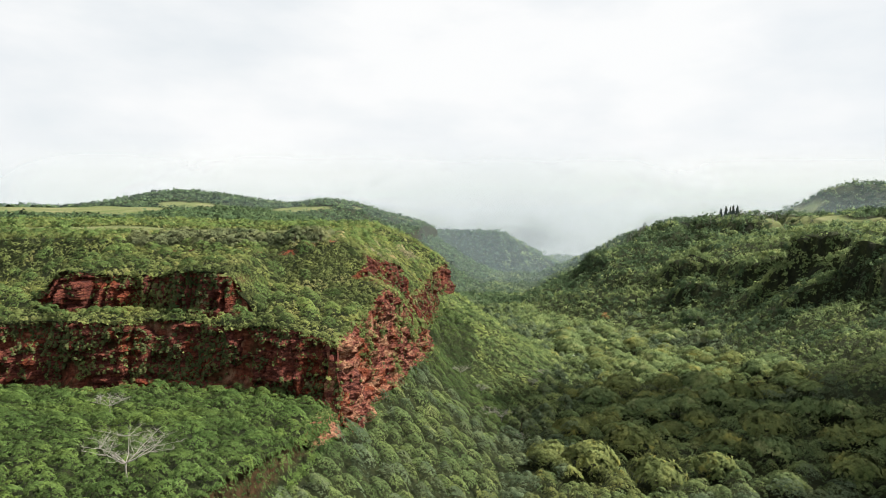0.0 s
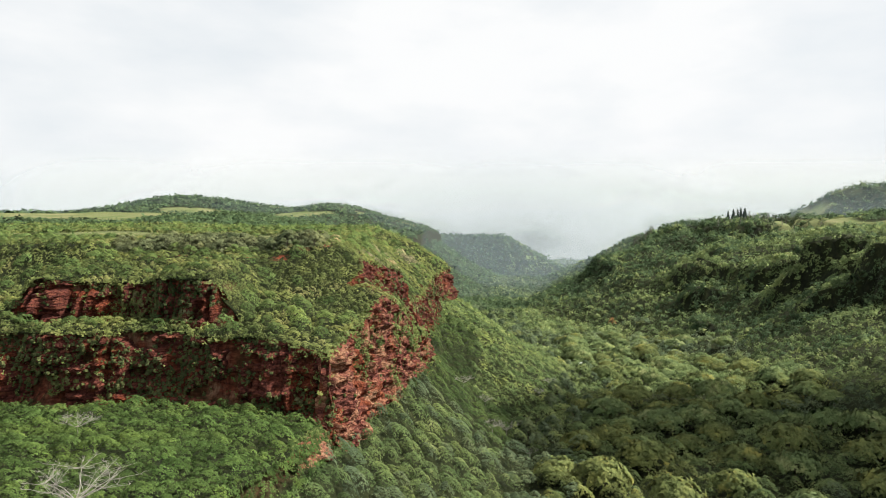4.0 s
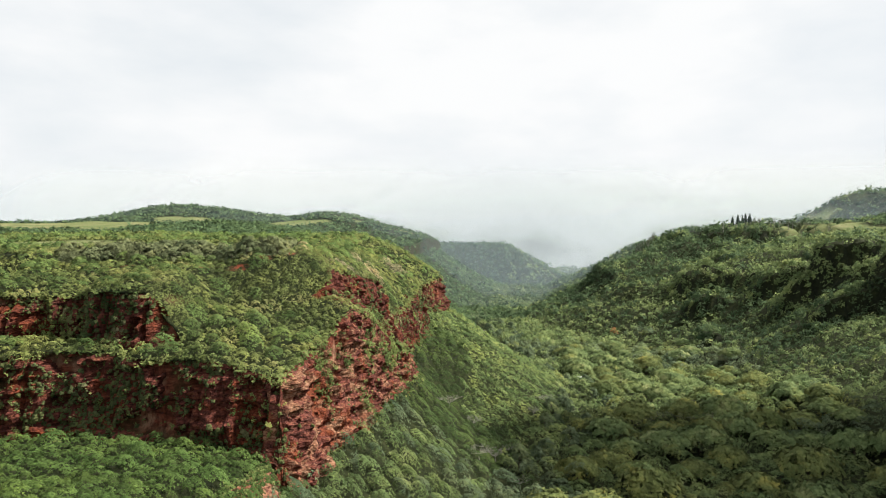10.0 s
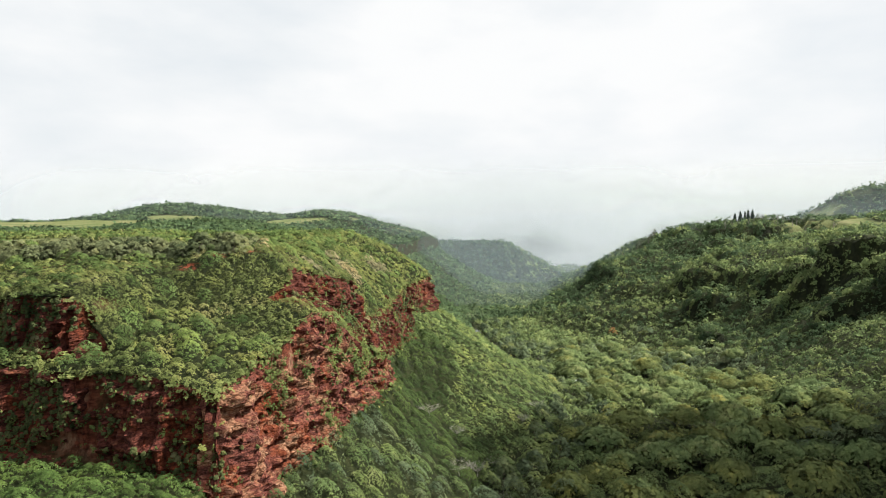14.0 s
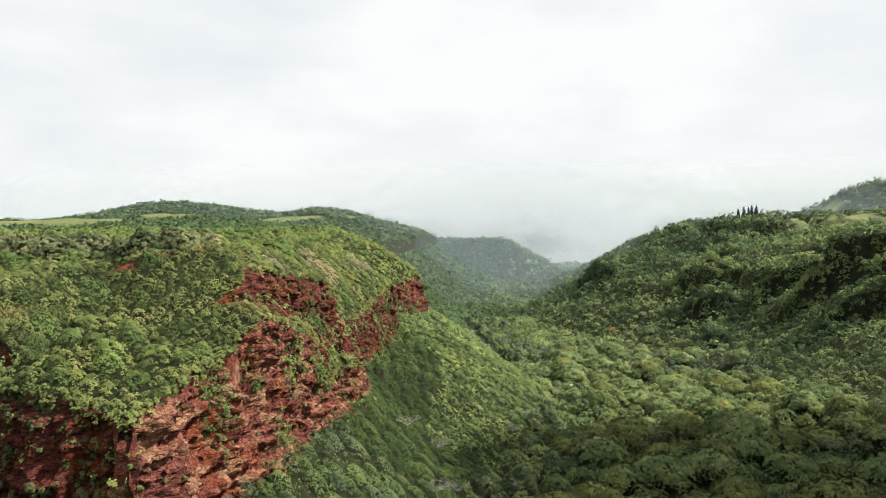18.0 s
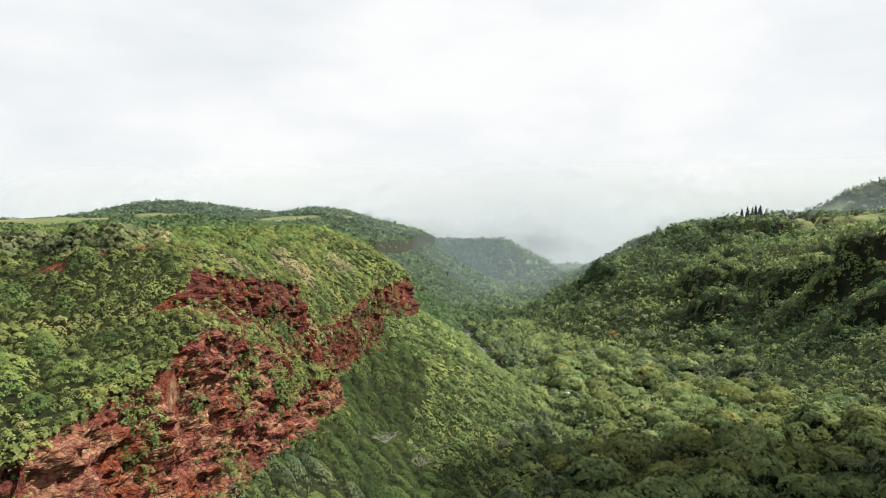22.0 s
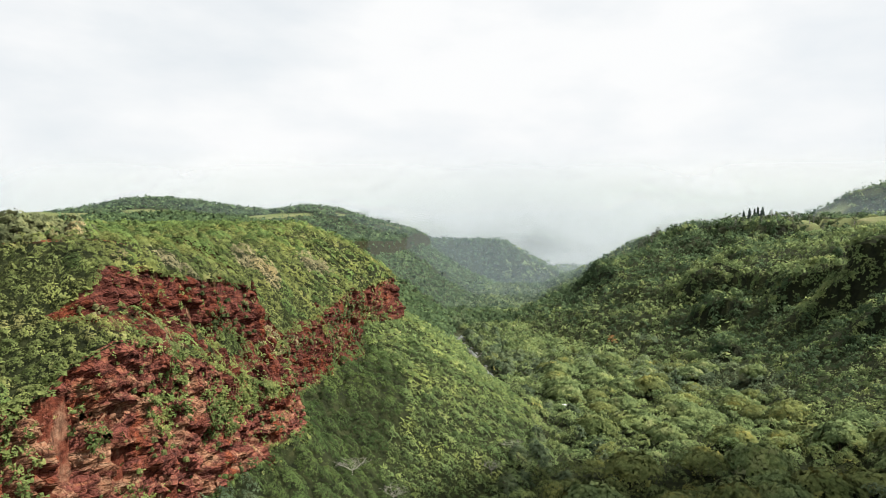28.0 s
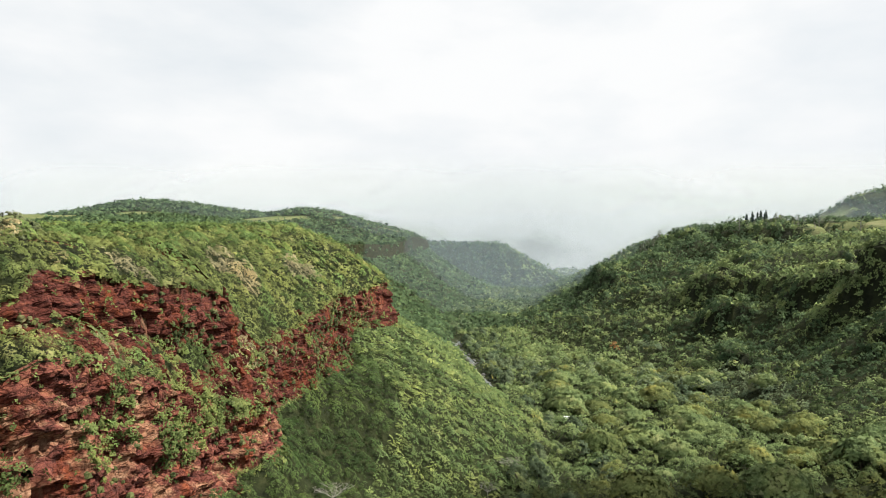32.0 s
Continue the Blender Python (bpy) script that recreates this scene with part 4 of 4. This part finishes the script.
def build_shoulder():
    """Blocky bare rock breaking through the green shoulder between the upper scar and the cliff edge."""
    y, f = np.meshgrid(np.arange(184, 345, 0.55), np.linspace(0, 1, 44), indexing="ij")
    x = scar_x(y) - 1.0 + (cliff_x(y) - scar_x(y)) * f
    z = height(x, y)
    gx, gy = (height(x + 0.8, y) - height(x - 0.8, y)) / 1.6, (height(x, y + 0.8) - height(x, y - 0.8)) / 1.6
    nrm = np.stack([-gx, -gy, np.ones_like(gx)], -1)
    nrm /= np.linalg.norm(nrm, axis=-1)[..., None]
    bare = broken_rock(x, y)
    push = -1.3 + bare * (1.7 + 0.8 * np.round(1.6 * vnoise(y / 2.6, z / 2.4, 5.2)) + 0.4 * np.round(1.7 * vnoise(y / 1.2, z / 1.2, 6.2)) + 1.3 * (np.abs(vnoise(y / 2.1, z / 14.0, 8.2)) - 0.4))
    co = np.stack([x, y, z], -1) + nrm * push[..., None]
    idx = np.arange(x.size).reshape(x.shape)
    mesh = bpy.data.meshes.new("cliff_face_shoulder")
    fill_mesh(mesh, co.reshape(-1, 3), np.stack([idx[:-1, :-1], idx[:-1, 1:], idx[1:, 1:], idx[1:, :-1]], -1).reshape(-1, 4), True)
    mesh.materials.append(ROCK_DARK)
    ferns.append(co[(bare > 0.5) & (np.random.default_rng(19).uniform(size=x.shape) < 0.03)])
    tagged(new("cliff_face_shoulder", mesh), "broken dark red rock showing through green scrub on the shoulder", "cliff", kind="structure")


build_shoulder()

BOX = np.array([(a, b, c) for a in (-1, 1) for b in (-1, 1) for c in (-1, 1)], float)
FACES = np.array([(0, 1, 3, 2), (4, 6, 7, 5), (0, 4, 5, 1), (2, 3, 7, 6), (0, 2, 6, 4), (1, 5, 7, 3)])


def slab(rng):
    """An angular block with skewed, chipped corners."""
    b = BOX * rng.uniform(0.7, 1.05, (8, 3)) + rng.normal(size=(8, 3)) * 0.14
    b[b[:, 2] > 0, :2] *= rng.uniform(0.65, 1.0)
    return b


def build_stones():
    """Fallen and jutting blocks on the headland face."""
    rng = np.random.default_rng(11)
    face = bpy.data.objects["cliff_face_headland"]
    n = len(face.data.vertices)
    co = np.zeros(n * 3, np.float32)
    face.data.vertices.foreach_get("co", co)
    co = co.reshape(-1, 3)
    pick = rng.choice(np.nonzero((co[:, 1] > 140) & (co[:, 1] < 250))[0], 260, replace=False)
    meshes = []
    for _ in range(12):
        m = bpy.data.meshes.new("stone")
        fill_mesh(m, slab(rng), FACES, True)
        m.materials.append(ROCK)
        meshes.append(m)
    for i in pick:
        size = rng.uniform(0.3, 0.7) * (1.7 if rng.uniform() < 0.12 else 1.0)
        ob = new("stone", meshes[rng.integers(0, 12)])
        ob.parent = face
        ob.matrix_local = Matrix.LocRotScale(Vector(co[i].tolist()), Euler((rng.normal() * 0.2, rng.normal() * 0.2, rng.normal() * 0.5)),
                                             Vector((size * 0.7, size * rng.uniform(0.8, 1.8), size * rng.uniform(0.3, 0.7))))


build_stones()
rng = np.random.default_rng(77)
tuft = np.concatenate(tufts)[::2]
foliage("cliff_tufts", tuft, rng.uniform(0.3, 0.85, len(tuft)), LEAF_TUFT, "tufts of grass and small shrubs clinging to the rock", "plants", rng, n=6, low=-0.4, size=0.40)
fringe = np.concatenate(fringes)
fringe = fringe[np.newaxis] + rng.normal(size=(3, len(fringe), 3)) * (0.9, 0.9, 0.6)
fringe = fringe.reshape(-1, 3)
canopy("rim_shrubs", fringe, rng.uniform(0.5, 1.0, len(fringe)), np.tile((0.3, -0.4, 0.8), (len(fringe), 1)) + 0.4 * rng.normal(size=(len(fringe), 3)), LEAF_SLOPE,
       "green shrubs overhanging the cliff edges", "shrubs", rng)
fern = np.concatenate(ferns)
canopy("cliff_ferns", fern, rng.uniform(0.35, 0.75, len(fern)), np.tile((0.6, -0.4, 0.5), (len(fern), 1)) + 0.5 * rng.normal(size=(len(fern), 3)), LEAF_HANG,
       "light yellow-green ferns growing over the rock faces", "ferns", rng, thick=0.6)


# ---- single trees and things ----
BARK, bark_nt, bark_b = material("bark", 0.9, 0.1)
bark_nt.links.new(ramp(bark_nt, noise_tex(bark_nt, 3.0, 6, 0.6, (1, 1, 0.3)), [(0.3, (0.042, 0.032, 0.025)), (0.7, (0.14, 0.12, 0.095))]), bark_b.inputs["Base Color"])
PALE_WOOD, pale_nt, pale_b = material("bleached_wood", 0.85, 0.1)
pale_nt.links.new(ramp(pale_nt, noise_tex(pale_nt, 2.0, 5), [(0.3, (0.16, 0.15, 0.13)), (0.7, (0.34, 0.32, 0.29))]), pale_b.inputs["Base Color"])
LEAF_PINE = leaf_material("pine_leaf", (0.012, 0.026, 0.014), (0.028, 0.048, 0.026), (0.050, 0.075, 0.040))
LEAF_RIDGE = leaf_material("ridge_leaf", (0.045, 0.062, 0.036), (0.085, 0.105, 0.062), (0.140, 0.160, 0.100))
LEAF_BUSH = leaf_material("dry_bush_leaf", (0.095, 0.118, 0.050), (0.170, 0.200, 0.088), (0.255, 0.275, 0.140))
LEAF_RUST = leaf_material("rust_leaf", (0.20, 0.10, 0.03), (0.33, 0.17, 0.06), (0.42, 0.25, 0.11))


def part(name, mesh, mat, parent, label=""):
    if mat and not mesh.materials:
        mesh.materials.append(mat)
    ob = new(name, mesh)
    ob.parent = parent
    return tagged(ob, label)


def limb(co, quads, a, b, ra, rb, sides=6, bend=0.0, rng=None):
    """Adds a tapering, slightly crooked branch from a to b."""
    a, b = np.asarray(a, float), np.asarray(b, float)
    d = b - a
    u = np.cross(d, (0.3, 0.2, 1.0) if abs(d[2]) < 0.8 * np.linalg.norm(d) else (1.0, 0.3, 0.1))
    u /= np.linalg.norm(u)
    w = np.cross(d, u)
    w /= np.linalg.norm(w)
    rings = 4
    start = len(co)
    for k in range(rings):
        f = k / (rings - 1)
        c = a + d * f + (u * math.sin(3.1 * f) + w * math.sin(6.2 * f) * 0.5) * bend
        r = ra + (rb - ra) * f
        for j in range(sides):
            t = 2 * math.pi * j / sides
            co.append(c + (u * math.cos(t) + w * math.sin(t)) * r)
    for k in range(rings - 1):
        for j in range(sides):
            p, q = start + k * sides + j, start + k * sides + (j + 1) % sides
            quads.append((p, q, q + sides, p + sides))
    return b


def wood_mesh(co, quads):
    mesh = bpy.data.meshes.new("trunk")
    fill_mesh(mesh, np.array(co), np.array(quads))
    return mesh


def broad_tree(name, label, category, mat, seed, tall, wide, flat, lobes, leaves, leaf=0.30, bark=None):
    """Trunk forking into limbs, crown of many leaf clumps; radius 'wide', height 'tall'."""
    rng = np.random.default_rng(seed)
    root = tagged(new(name), label, category)
    co, quads = [], []
    fork = np.array((0.1 * wide * rng.normal(), 0.1 * wide * rng.normal(), tall * 0.42))
    limb(co, quads, (0, 0, -1.2), fork, 0.045 * tall, 0.030 * tall, 7, 0.2)
    pts, rad = [], []
    for k in range(lobes):
        t = 2.4 * k + rng.uniform(-0.4, 0.4)
        f = math.sqrt((k + 0.5) / lobes)
        x, y = wide * 0.80 * f * math.cos(t), wide * 0.80 * f * math.sin(t)
        z = tall * (1 - flat * f * f) - 0.10 * tall * rng.uniform()
        pts.append((x, y, z - 0.16 * wide))
        rad.append(wide * rng.uniform(0.18, 0.30))
        if k % 5 == 0:
            limb(co, quads, fork, (x * 0.8, y * 0.8, z - 0.25 * wide), 0.022 * tall, 0.008 * tall, 5, 0.06 * wide)
    part("trunk", wood_mesh(co, quads), bark or BARK, root)
    per = 6
    d = rng.normal(size=(lobes, per, 3))
    d[..., 2] = np.abs(d[..., 2]) - 0.25
    d /= np.linalg.norm(d, axis=2)[..., None]
    lobe = np.array(rad)[:, None]
    at = (np.array(pts)[:, None] + d * lobe[..., None] * (1, 1, 0.6)).reshape(-1, 3)
    leafs = sprays(at, np.repeat(lobe, per, 1).reshape(-1) * 0.62, d.reshape(-1, 3) + np.repeat(np.array(pts) * (1, 1, 0) / wide, per, 0) + (0, 0, 0.6), rng, leaves, leaf * 1.3)
    part("crown", leaf_mesh("crown", leafs, mat), None, root)
    return root


def bare_tree(name, label, seed, tall, wide, mat):
    """A dead tree: forking bleached branches without leaves."""
    rng = np.random.default_rng(seed)
    root = tagged(new(name), label, "dead tree")
    trunk, tq = [], []
    top = limb(trunk, tq, (0, 0, -1.0), (0.2, 0.1, tall * 0.3), 0.20, 0.14, 7, 0.1)
    part("trunk", wood_mesh(trunk, tq), mat, root)
    for k in range(9):
        twigs, wq = [], []
        t = 0.7 * k + rng.uniform(-0.3, 0.3)
        e = np.array((wide * 0.5 * math.cos(t), wide * 0.5 * math.sin(t), tall * rng.uniform(0.5, 0.8)))
        limb(twigs, wq, top, e, 0.10, 0.05, 5, 0.3)
        for j in range(8):
            q = e + np.array((rng.normal() * wide * 0.2, rng.normal() * wide * 0.2, tall * rng.uniform(0.0, 0.28)))
            limb(twigs, wq, e, q, 0.045, 0.022, 4, 0.15)
            for i in range(6):
                limb(twigs, wq, q, q + np.array((rng.normal() * 0.6, rng.normal() * 0.6, rng.uniform(0.0, 0.8))), 0.024, 0.012, 3, 0.05)
        part("branch", wood_mesh(twigs, wq), mat, root)
    return root


def column_pine(seed, tall):
    """A tall narrow conifer with tiers of drooping branches."""
    rng = np.random.default_rng(seed)
    root = tagged(new("columnar_pine"), "tall dark narrow pine on the ridge top", "pine tree", "pines on the ridge")
    co, quads = [], []
    limb(co, quads, (0, 0, -1.5), (0.2, 0.1, tall), 0.35, 0.06, 7, 0.15)
    part("trunk", wood_mesh(co, quads), BARK, root)
    f = np.linspace(0.12, 1.0, 26)
    a = np.arange(26) * 2.4
    r = tall * 0.12 * (1.1 - f) ** 0.7
    pts = np.column_stack([np.cos(a) * r * 0.6, np.sin(a) * r * 0.6, f * tall])
    part("crown", leaf_mesh("crown", blades(pts, r + 0.5, rng, 12, kinds=6, flat=0.55, size=0.40), LEAF_PINE), None, root)
    return root


def stand(proto, places, rng, lo, hi, sink=0.3):
    """Sets copies of the prototypes at the places (x, y); the prototypes take the first of them."""
    for k, (x, y) in enumerate(places):
        p = proto[k % len(proto)]
        s = float(rng.uniform(lo, hi))
        m = Matrix.LocRotScale(Vector((x, y, float(height(x, y)) - sink)), Euler((0, 0, float(rng.uniform(0, 6.28)))), None)
        if k < len(proto):
            p.matrix_basis = m
            p.scale = (s, s, s)
        else:
            keep = tuple(p.scale)
            p.scale = (s, s, s * float(rng.uniform(0.9, 1.12)))
            copy_thing(p, m)
            p.scale = keep


def scattered(rng, count, xs, ys, gap, test):
    got = []
    for _ in range(count * 60):
        x, y = rng.uniform(*xs), rng.uniform(*ys)
        if test(x, y) and all((x - a) ** 2 + (y - b) ** 2 > gap * gap for a, b in got):
            got.append((x, y))
            if len(got) == count:
                break
    return got


def on_flat(x, y):
    toe = max(float(curve(y, TOE)), float(cliff_x(y)) + 20)
    return toe + 12 < x < float(curve(y, FOOT)) + 18 and abs(x + 10 + 0.05 * y) < 0.66 * (y + 62)


def furnish():
    rng = np.random.default_rng(21)
    umbrella = [broad_tree("umbrella_tree", "spreading olive green umbrella tree on the valley floor", "tree", LEAF_GOLD if k < 2 else LEAF_VALLEY, 300 + k, 10.5, 9.5, 0.32, 52, 7, 0.34)
                for k in range(4)]
    for u in umbrella:
        tagged(u, group="umbrella trees on the valley floor")
    spots = [(125, 431), (140, 466), (116, 400), (150, 420), (165, 445)] + scattered(rng, 85, (-5, 215), (165, 560), 13.5, on_flat)
    stand(umbrella, spots, rng, 0.75, 1.25)
    silver = [broad_tree("silver_leaved_tree", "round grey-green broadleaf tree beside the stream", "tree", LEAF_SILVER, 340 + k, 10, 5.5, 0.75, 26, 7, 0.34) for k in range(3)]
    for u in silver:
        tagged(u, group="grey-green trees by the stream")
    bank = scattered(rng, 70, (-10, 130), (230, 800), 7.5, lambda x, y: 5 < x - float(stream_x(y)) < 36)
    stand(silver, bank, rng, 0.7, 1.15)
    bush = [broad_tree("rim_bush", "dry grey-green bush on the plateau rim", "bush", LEAF_BUSH, 380 + k, 3.2, 2.6, 0.95, 16, 7, 0.36) for k in range(4)]
    for u in bush:
        tagged(u, group="bushes along the plateau rim")
    rim = scattered(rng, 230, (-160, -62), (188, 236), 2.6, lambda x, y: bool(rim_zone(np.array(x), np.array(y))) and float(soil_mask(np.array(x), np.array(y))) < 0.3)
    stand(bush, [(-77, 224)] + rim, rng, 0.9, 2.0)
    pines = [column_pine(420 + k, 19 + 3 * k) for k in range(3)]
    stand(pines, [(446, 1166), (448.5, 1160), (451, 1172), (453, 1166), (456, 1160), (458, 1170), (461, 1165), (464, 1172), (467, 1166), (441, 1170), (438, 1160), (470, 1168)], rng, 0.65, 1.0, -1)
    ridge = [broad_tree("ridge_tree", "tall thin grey-green tree on the ridge line", "tree", LEAF_RIDGE, 440 + k, 15, 4.5, 0.6, 16, 7, 0.34, PALE_WOOD) for k in range(3)]
    for u in ridge:
        tagged(u, group="trees along the east ridge")
    stand(ridge, [(214 + 2.1 * k + 5 * rng.normal(), 960 + 4 * k + 16 * rng.normal()) for k in range(42)] + [(330 + 8 * k, 900 + 5 * rng.normal()) for k in range(18)], rng, 0.6, 1.1)
    rust = broad_tree("rust_tree", "small rust coloured tree standing in green woodland", "tree", LEAF_RUST, 460, 12, 4.5, 0.5, 14, 10)
    stand([rust], [(130, 648)], rng, 1, 1, -1)
    dead = bare_tree("dead_tree", "bleached leafless dead tree on the green bench", 470, 7.5, 9.0, PALE_WOOD)
    stand([dead], [(-68, 48), (-98, 98), (2, 232), (8, 250), (-6, 262), (22, 300), (30, 322), (-16, 252), (-4, 222), (10, 214)], rng, 0.45, 0.65, -1.4)
    dead.scale = (0.95, 0.95, 0.95)


furnish()


def box_mesh(name, sx, sy, sz, bevel, mat):
    bm = bmesh.new()
    bmesh.ops.create_cube(bm, size=1.0)
    bmesh.ops.scale(bm, vec=(sx, sy, sz), verts=bm.verts)
    bmesh.ops.bevel(bm, geom=bm.edges[:], offset=bevel, segments=2, affect="EDGES")
    mesh = bpy.data.meshes.new(name)
    bm.to_mesh(mesh)
    bm.free()
    mesh.materials.append(mat)
    return mesh


WHITE, white_nt, white_b = material("white_paint", 0.5, 0.3)
white_nt.links.new(ramp(white_nt, noise_tex(white_nt, 1.5, 4), [(0.3, (0.70, 0.70, 0.68)), (0.7, (0.84, 0.84, 0.82))]), white_b.inputs["Base Color"])
shed = tagged(new("shed"), "small white metal shed among valley trees", "shed")
shed.location = (61, 414, float(height(61, 414)) + 5.2)
w = part("wall", box_mesh("wall", 2.6, 2.0, 1.5, 0.03, WHITE), None, shed)
r = part("roof", box_mesh("roof", 2.9, 2.3, 0.12, 0.02, WHITE), None, shed)
r.location = (0, 0, 0.82)
base = part("footing", box_mesh("footing", 2.5, 1.9, 6.5, 0.05, BARK), None, shed)
base.location = (0, 0, -3.9)


def build_stream():
    y = np.arange(505, 750, 3.0)
    x = stream_x(y)
    half = 1.9 + 0.8 * vnoise(y / 15.0, 3.0)
    z = height(x, y) + 0.7
    co = np.stack([np.column_stack([x - half, y, z]), np.column_stack([x + half, y, z])], 1).reshape(-1, 3)
    k = np.arange(len(y) - 1) * 2
    mesh = bpy.data.meshes.new("stream")
    fill_mesh(mesh, co, np.column_stack([k, k + 1, k + 3, k + 2]))
    m, nt, b = material("stream_water", 0.35, 0.3)
    b.inputs["Base Color"].default_value = (0.05, 0.065, 0.06, 1)
    bump(nt, b, noise_tex(nt, 1.2, 4), 0.15, 0.1)
    mesh.materials.append(m)
    tagged(new("stream_water", mesh), "narrow grey stream on the valley floor", "water", kind="structure")


build_stream()


def build_boulders():
    """Grey boulders along the stream bed, each a rounded stone of its own shape."""
    rng = np.random.default_rng(57)
    m, nt, b = material("river_stone", 0.85, 0.2)
    nt.links.new(ramp(nt, noise_tex(nt, 1.4, 6, 0.65), [(0.3, (0.06, 0.06, 0.058)), (0.55, (0.15, 0.15, 0.145)), (0.75, (0.27, 0.27, 0.26))]), b.inputs["Base Color"])
    bump(nt, b, noise_tex(nt, 3.0, 6), 0.6, 0.1)
    shapes = []
    for k in range(8):
        bm = bmesh.new()
        bmesh.ops.create_icosphere(bm, subdivisions=2, radius=1.0)
        for v in bm.verts:
            v.co *= 1 + 0.35 * noise.noise(v.co * 1.3 + Vector((7.0 * k, 0, 0)))
            v.co.z *= 0.65
        mesh = bpy.data.meshes.new("stream_boulder")
        bm.to_mesh(mesh)
        bm.free()
        mesh.materials.append(m)
        shapes.append(mesh)
    for k in range(110):
        y = rng.uniform(508, 745)
        x = float(stream_x(y)) + rng.normal() * 2.6 + 1.0
        r = rng.uniform(0.5, 1.5)
        ob = tagged(new("stream_boulder", shapes[k % 8]), "rounded grey boulder lying in the stream bed", "boulder", "boulders in the stream")
        ob.matrix_world = Matrix.LocRotScale(Vector((x, y, float(height(x, y)) + 0.45 * r)), Euler((0, 0, rng.uniform(0, 6.28))), Vector((r * 1.2, r, r)))


build_boulders()


def build_cloud():
    """A low cloud east of the flown line, whose shadow lies on the valley floor."""
    rng = np.random.default_rng(91)
    m, nt, b = material("cloud_vapour", 1.0, 0.0)
    b.inputs["Base Color"].default_value = (0.9, 0.9, 0.9, 1)
    clear, mix = nt.nodes.new("ShaderNodeBsdfTransparent"), nt.nodes.new("ShaderNodeMixShader")
    mix.inputs["Fac"].default_value = 0.56
    nt.links.new(clear.outputs[0], mix.inputs[1])
    nt.links.new(b.outputs[0], mix.inputs[2])
    nt.links.new(mix.outputs[0], nt.nodes["Material Output"].inputs["Surface"])
    bm = bmesh.new()
    for k in range(12):
        s = rng.uniform(0.7, 1.2)
        t = Matrix.LocRotScale(Vector((rng.uniform(-120, 130), rng.uniform(-95, 70), rng.uniform(-8, 8))), None, Vector((75 * s, 65 * s, 22 * s)))
        bmesh.ops.create_icosphere(bm, subdivisions=3, radius=1.0, matrix=t)
    for v in bm.verts:
        v.co += Vector(noise.noise_vector(v.co / 40.0)) * 14
    mesh = bpy.data.meshes.new("cloud")
    bm.to_mesh(mesh)
    bm.free()
    mesh.materials.append(m)
    ob = tagged(new("cloud", mesh), "low broken white cloud drifting over the valley", "cloud", kind="stuff")
    run = 420.0
    ob.location = (175 + run * math.sin(az) / math.tan(el), 195 + run * math.cos(az) / math.tan(el), -75 + run)


build_cloud()
